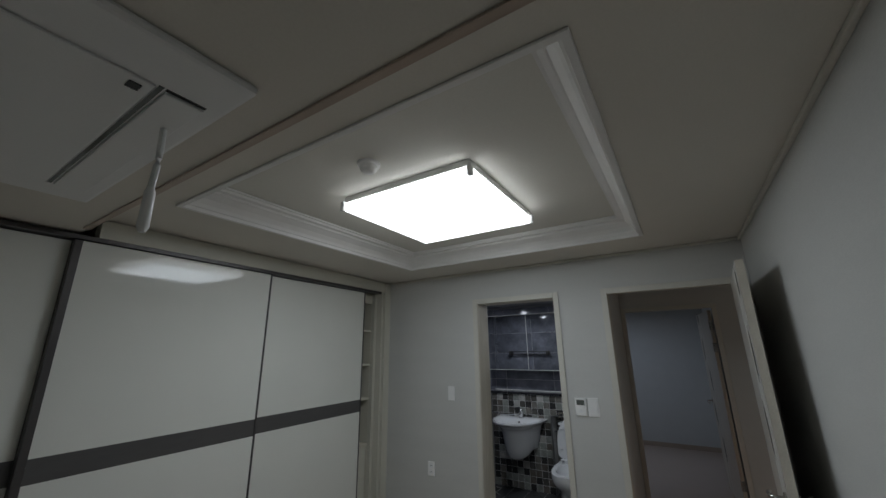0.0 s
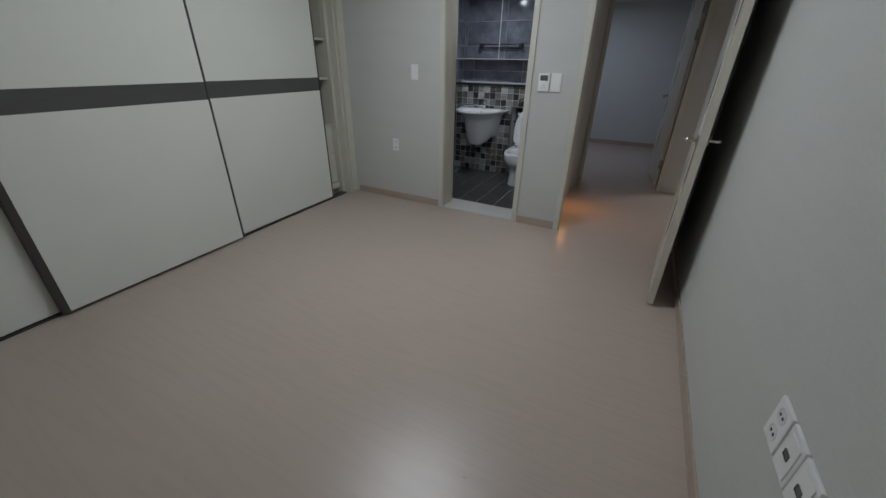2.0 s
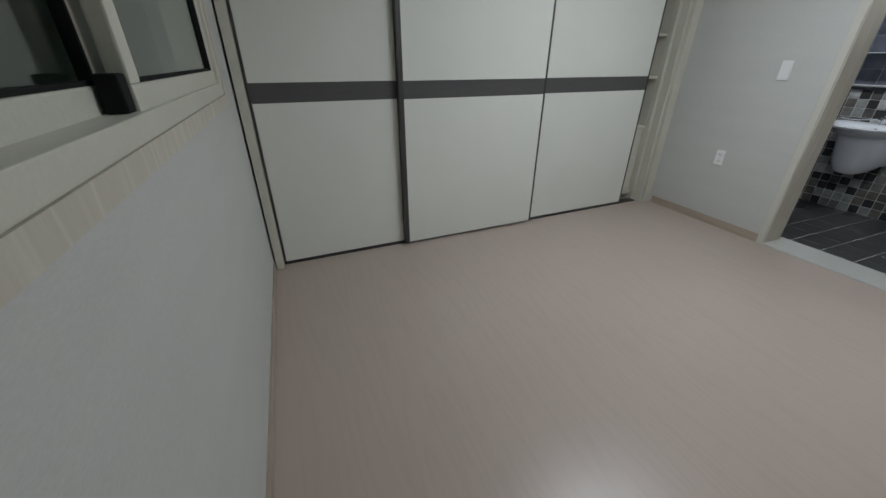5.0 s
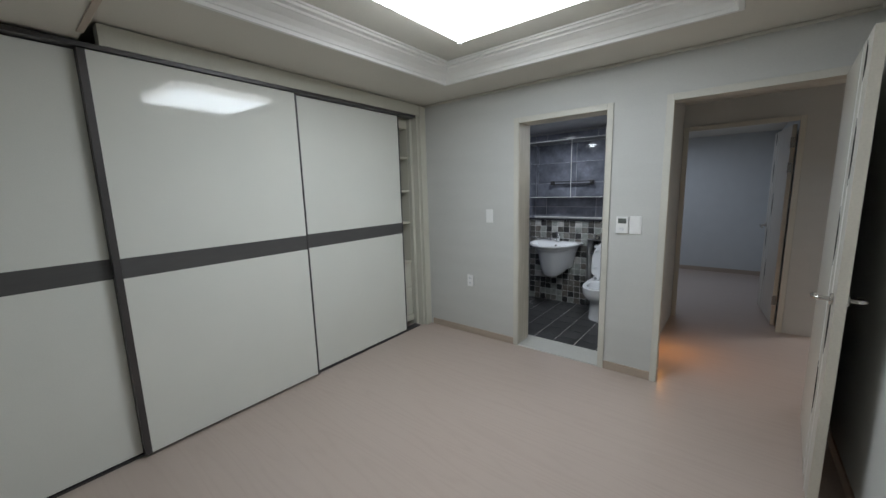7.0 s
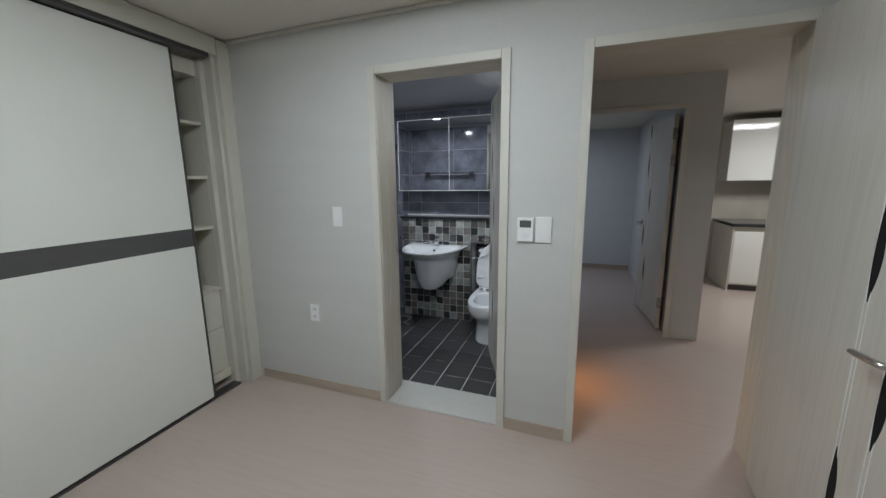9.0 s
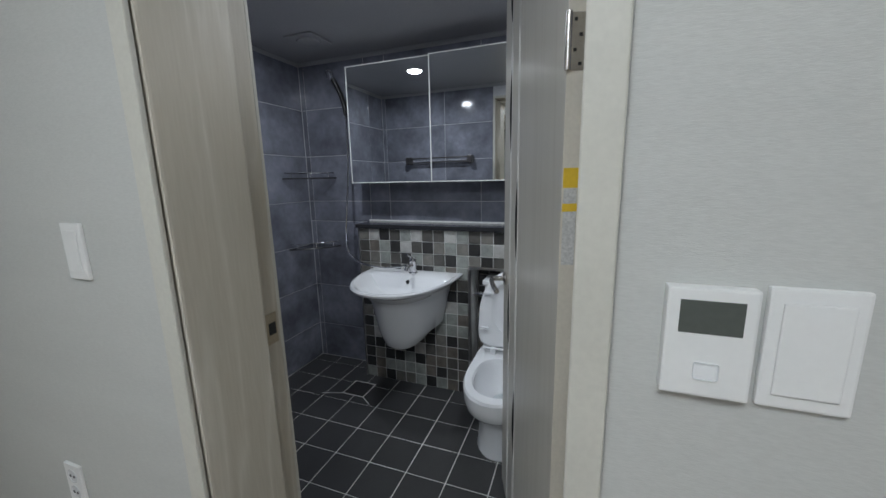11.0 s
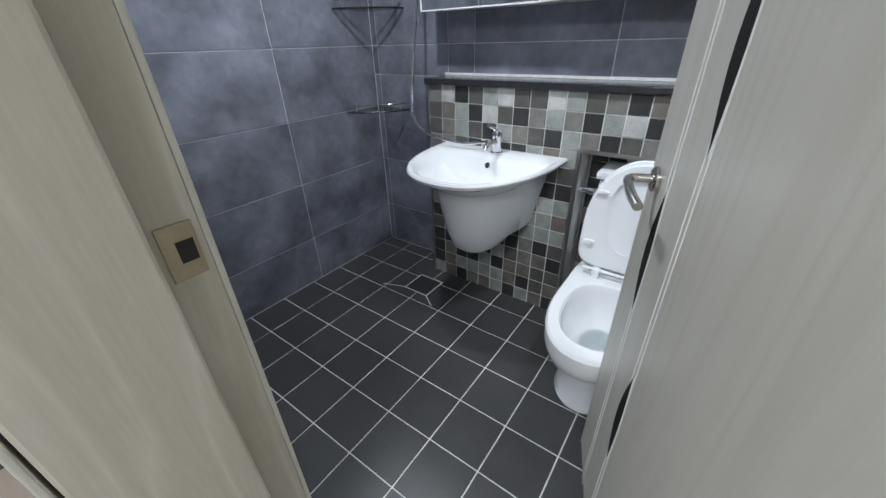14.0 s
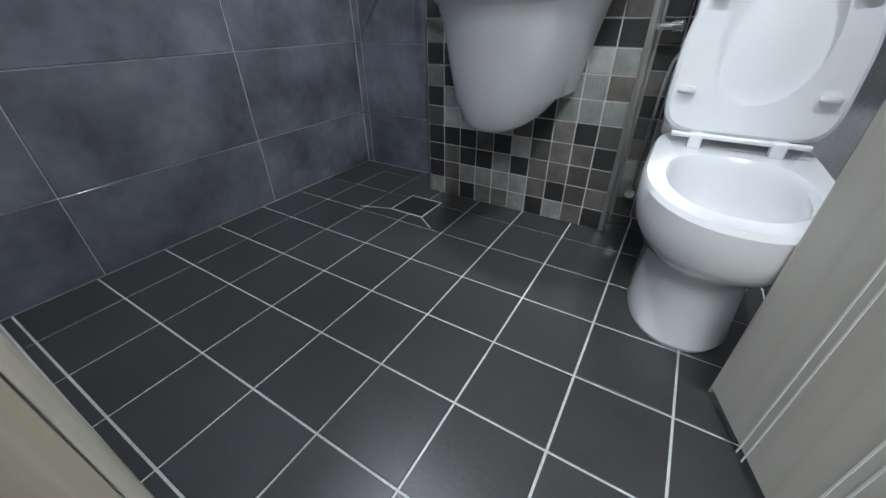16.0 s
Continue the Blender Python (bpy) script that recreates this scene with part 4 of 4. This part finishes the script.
part("water", loft([oval(-0.455, 0.062, 0.10, 0.10, 0.222), oval(-0.455, 0.062, 0.10, 0.10, 0.2225)]), WATER, wc)
part("tank", boxed(-0.185, 0.185, -0.105, 0.085, 0.39, 0.772, 0.025), CERAMIC, wc, smooth=True)
part("tank_lid", boxed(-0.193, 0.193, -0.115, 0.088, 0.774, 0.806, 0.010), CERAMIC, wc, smooth=True)


def tilted(pts, hinge_y, hinge_z, degrees):
    """Turn flat points up about the hinge."""
    a = radians(degrees)
    return [(x, hinge_y + (y - hinge_y) * math.cos(a) - (z - hinge_z) * math.sin(a), hinge_z + (y - hinge_y) * math.sin(a) + (z - hinge_z) * math.cos(a)) for x, y, z in pts]


HYY, HZZ, UP = -0.25, 0.440, -98.5
seat = [oval(-0.44, a, bf, bb, z, e=2.05, eb=6) for a, bf, bb, z in ((0.178, 0.248, 0.178, 0.446), (0.186, 0.256, 0.185, 0.450), (0.186, 0.256, 0.185, 0.462), (0.182, 0.252, 0.182, 0.466))]
hole = [oval(-0.49, a, b, b, z, e=2.1) for a, b, z in ((0.118, 0.165, 0.466), (0.114, 0.161, 0.462), (0.110, 0.157, 0.448))]
rings = [tilted(r, HYY, HZZ, UP) for r in (*seat, *hole, seat[0])]
part("seat", loft(rings, False, False), SEAT_WHITE, wc, smooth=True)
lid = [oval(-0.44, a, bf, bb, z, e=2.05, eb=6) for a, bf, bb, z in ((0.186, 0.262, 0.188, 0.4675), (0.190, 0.268, 0.190, 0.474), (0.186, 0.263, 0.187, 0.484), (0.15, 0.22, 0.15, 0.490))]
part("lid", loft([tilted(r, HYY, HZZ, UP) for r in lid]), SEAT_WHITE, wc, smooth=True)
for x in (-0.09, 0.09):
    part("hinge", boxed(x - 0.016, x + 0.016, -0.275, -0.238, 0.408, 0.446, 0.006), SEAT_WHITE, wc)
    for y in (-0.36, -0.57):
        bump = [oval(y, r, r * 0.35, r * 0.35, z, k=16, e=4) for r, z in ((0.022, 0.447), (0.022, 0.436), (0.019, 0.434))]
        part("buffer", loft([[(px + x * 1.62 * (1 if y > -0.5 else 0.92), py, pz) for px, py, pz in tilted(r, HYY, HZZ, UP)] for r in bump]), SEAT_WHITE, wc, smooth=True)
part("hinge_bar", tube([(-0.15, -0.258, 0.440), (0.15, -0.258, 0.440)], 0.007, 10), SEAT_WHITE, wc, smooth=True)
valve = thing("stop_valve", pose(-1.315, MY + 0.155, 0.12), "small chrome stop valve with supply hose", "valve")
part("body", tube([(0, 0.014, 0), (0, -0.06, 0)], 0.012, 12), CHROME, valve, smooth=True)
part("knob", tube([(0.0, -0.065, 0), (0.0, -0.095, 0)], 0.018, 12), CHROME, valve, smooth=True)
part("hose", tube(smooth_line([(0, -0.03, 0.01), (0.0, -0.03, 0.15), (0.01, -0.03, 0.42), (0.05, -0.04, 0.50)], 8), 0.006, 8), CHROME, valve, smooth=True)
spray = thing("bidet_valve", pose(NX0, MY + 0.06, 0.66), "small chrome wall valve in the toilet niche", "valve")
part("body", tube([(0.004, 0, 0), (0.05, 0, 0)], 0.013, 12), CHROME, spray, smooth=True)
part("cap", tube([(0.05, 0, 0), (0.075, -0.005, 0)], 0.018, 12), CHROME, spray, smooth=True)

drain = thing("floor_drain", pose(-2.126, 4.675, BF), "square dark floor drain set in the tiles", "drain")
bm = bmesh.new()
for a in ((-0.082, 0.082, -0.082, -0.078), (-0.082, 0.082, 0.078, 0.082), (-0.082, -0.078, -0.078, 0.078), (0.078, 0.082, -0.078, 0.078)):
    box(bm, *a, -0.002, 0.003)
part("frame", bm, GROUT, drain)
part("cover_tile", boxed(-0.075, 0.075, -0.075, 0.075, -0.002, 0.0025, 0.001), DARK_METAL, drain)

for p, q in (((-2.208, 4.597), (-2.346, 4.549)), ((-2.044, 4.593), (-1.964, 4.536))):
    run = math.hypot(q[0] - p[0], q[1] - p[1])
    ob = new("grout_line", finish("grout_line", boxed(0, run, -0.0025, 0.0025, 0, 0.0012), GROUT))
    ob.matrix_world = pose(p[0], p[1], BF + 0.0002, 0, 0, math.degrees(math.atan2(q[1] - p[1], q[0] - p[0])))
    tagged(ob, "white grout line of a slanted tile cut by the drain", "grout", kind="structure")
bar = thing("towel_bar", pose(-2.08, BS, 1.58), "dark metal double towel bar on the tiles", "towel bar")
for x in (-0.33, 0.33):
    part("mount", boxed(x - 0.025, x + 0.025, 0.0, 0.075, -0.035, 0.035, 0.006), DARK_METAL, bar)
for y, z in ((0.062, 0.02), (0.045, -0.02)):
    part("bar", tube([(-0.33, y, z), (0.33, y, z)], 0.007, 10), DARK_METAL, bar, smooth=True)

for x in (-2.01, -0.84):
    dl = thing("downlight", pose(x, 4.18, BZ), "small round recessed downlight, switched on", "lamp", "bathroom downlights")
    part("ring", loft([circle((0, 0), r, z, 28) for r, z in ((0.062, -0.0005), (0.062, -0.004), (0.055, -0.006), (0.053, -0.0005))]), PLASTIC, dl, smooth=True)
    part("face", loft([circle((0, 0), 0.052, z, 28) for z in (-0.0008, -0.003)]), DOWN_FACE, dl, "glowing white lamp face")
fan = thing("exhaust_fan", pose(-2.32, 4.68, BZ), "grey ceiling exhaust fan grille", "fan")
part("cover", boxed(-0.10, 0.10, -0.10, 0.10, -0.012, -0.001, 0.005), BATH_CEILING, fan)
part("grille", turned((0, 0), ((0.07, -0.0125), (0.066, -0.020), (0.03, -0.023)), 28), BATH_CEILING, fan, smooth=True)

# ---- tiles ----


def piece_mesh(name, w, h, d, material, bevel=0.0012):
    """A flat tile on local x (w) and z (h), front face towards -y."""
    b = bevel
    pts = [[(-w / 2, 0, -h / 2), (w / 2, 0, -h / 2), (w / 2, 0, h / 2), (-w / 2, 0, h / 2)],
           [(-w / 2, -d + b, -h / 2), (w / 2, -d + b, -h / 2), (w / 2, -d + b, h / 2), (-w / 2, -d + b, h / 2)],
           [(-w / 2 + b, -d, -h / 2 + b), (w / 2 - b, -d, -h / 2 + b), (w / 2 - b, -d, h / 2 - b), (-w / 2 + b, -d, h / 2 - b)]]
    return finish(name, loft(pts), material)


meshes = {}


def tile(parent, kind, w, h, d, material, m):
    key = (kind, round(w, 4), round(h, 4), round(d, 4))
    if key not in meshes:
        meshes[key] = piece_mesh(kind, w, h, d, material)
    ob = new(kind, meshes[key])
    ob.parent = parent
    ob.matrix_basis = m
    return ob


def tiled(parent, kind, us, vs, joint, depth, material, place, skip=None, nudge=0.0):
    """Tiles between joint lines us and vs; place(u, v) gives the pose of a tile's middle."""
    for u0, u1 in zip(us, us[1:]):
        for v0, v1 in zip(vs, vs[1:]):
            if u1 - u0 < 0.02 or v1 - v0 < 0.02 or (skip and skip((u0 + u1) / 2, (v0 + v1) / 2)):
                continue
            tile(parent, kind, u1 - u0 - joint, v1 - v0 - joint, depth + random.uniform(0, nudge), material, place((u0 + u1) / 2, (v0 + v1) / 2))


def lines(a, b, start, step):
    k0 = math.floor((a - start) / step)
    mid = [start + step * k for k in range(k0, k0 + 60)]
    return [a] + [v for v in mid if a + 0.02 < v < b - 0.02] + [b]


OBJ = bpy.data.objects
rows = lines(BF, BZ, 0.25, 0.3325)
tiled(OBJ["bath_wall_west"], "tile", lines(BS, BN, 4.388, 0.666), rows, 0.004, 0.003, WALL_TILE, lambda u, v: pose(BW - 0.003, u, v, 0, 0, 90))
cols = lines(BW, BE, -2.015, 0.666)
low = lambda u, v: (v < LZ and u > MX0)
tiled(OBJ["bath_wall_north"], "tile", sorted(lines(BW, BE, -2.015, 0.666) + [MX0]), [r for r in rows if r < 0.9] + [LZ + 0.02] + [r for r in rows if r > 1.1], 0.004, 0.003, WALL_TILE, lambda u, v: pose(u, BN + 0.003, v), low)
tiled(OBJ["bath_wall_east"], "tile", lines(BS, BN, 4.388, 0.666), rows, 0.004, 0.003, WALL_TILE, lambda u, v: pose(BE + 0.003, u, v, 0, 0, -90))
tiled(OBJ["bath_wall_south"], "tile", lines(BW, -1.537, -2.015, 0.666), rows, 0.004, 0.003, WALL_TILE, lambda u, v: pose(u, BS - 0.003, v, 0, 0, 180))
# floor
fx, fy = lines(BW, BE, -1.493, 0.2075), lines(BS + 0.008, BN, 4.527, 0.207)
tiled(OBJ["bath_floor"], "tile", fx, fy, 0.0055, 0.003, FLOOR_TILE, lambda u, v: pose(u, v, BF - 0.003, -90),
      lambda u, v: abs(u + 2.126) < 0.06 and abs(v - 4.675) < 0.06)
# mosaic
P = 0.0787
mz = lines(BF, LZ, LZ - 14 * P, P)
mx = [MX0 + 0.004 + P * k for k in range(25) if MX0 + P * k < BE - 0.01]
inside = lambda u, v: (NX0 < u < NX1 and v < NZ) or u > -0.62 or (u > NX1 and v < NZ)
tiled(OBJ["bath_half_wall"], "tile", mx, mz, 0.005, 0.0035, MOSAIC, lambda u, v: pose(u, MY + 0.004, v), inside, 0.0015)
tiled(OBJ["bath_half_wall"], "tile", [NX0 + 0.002 + P * k for k in range(3)], [z for z in mz if z < NZ], 0.004, 0.004, MOSAIC, lambda u, v: pose(u, BN + 0.002, v), None, 0.001)
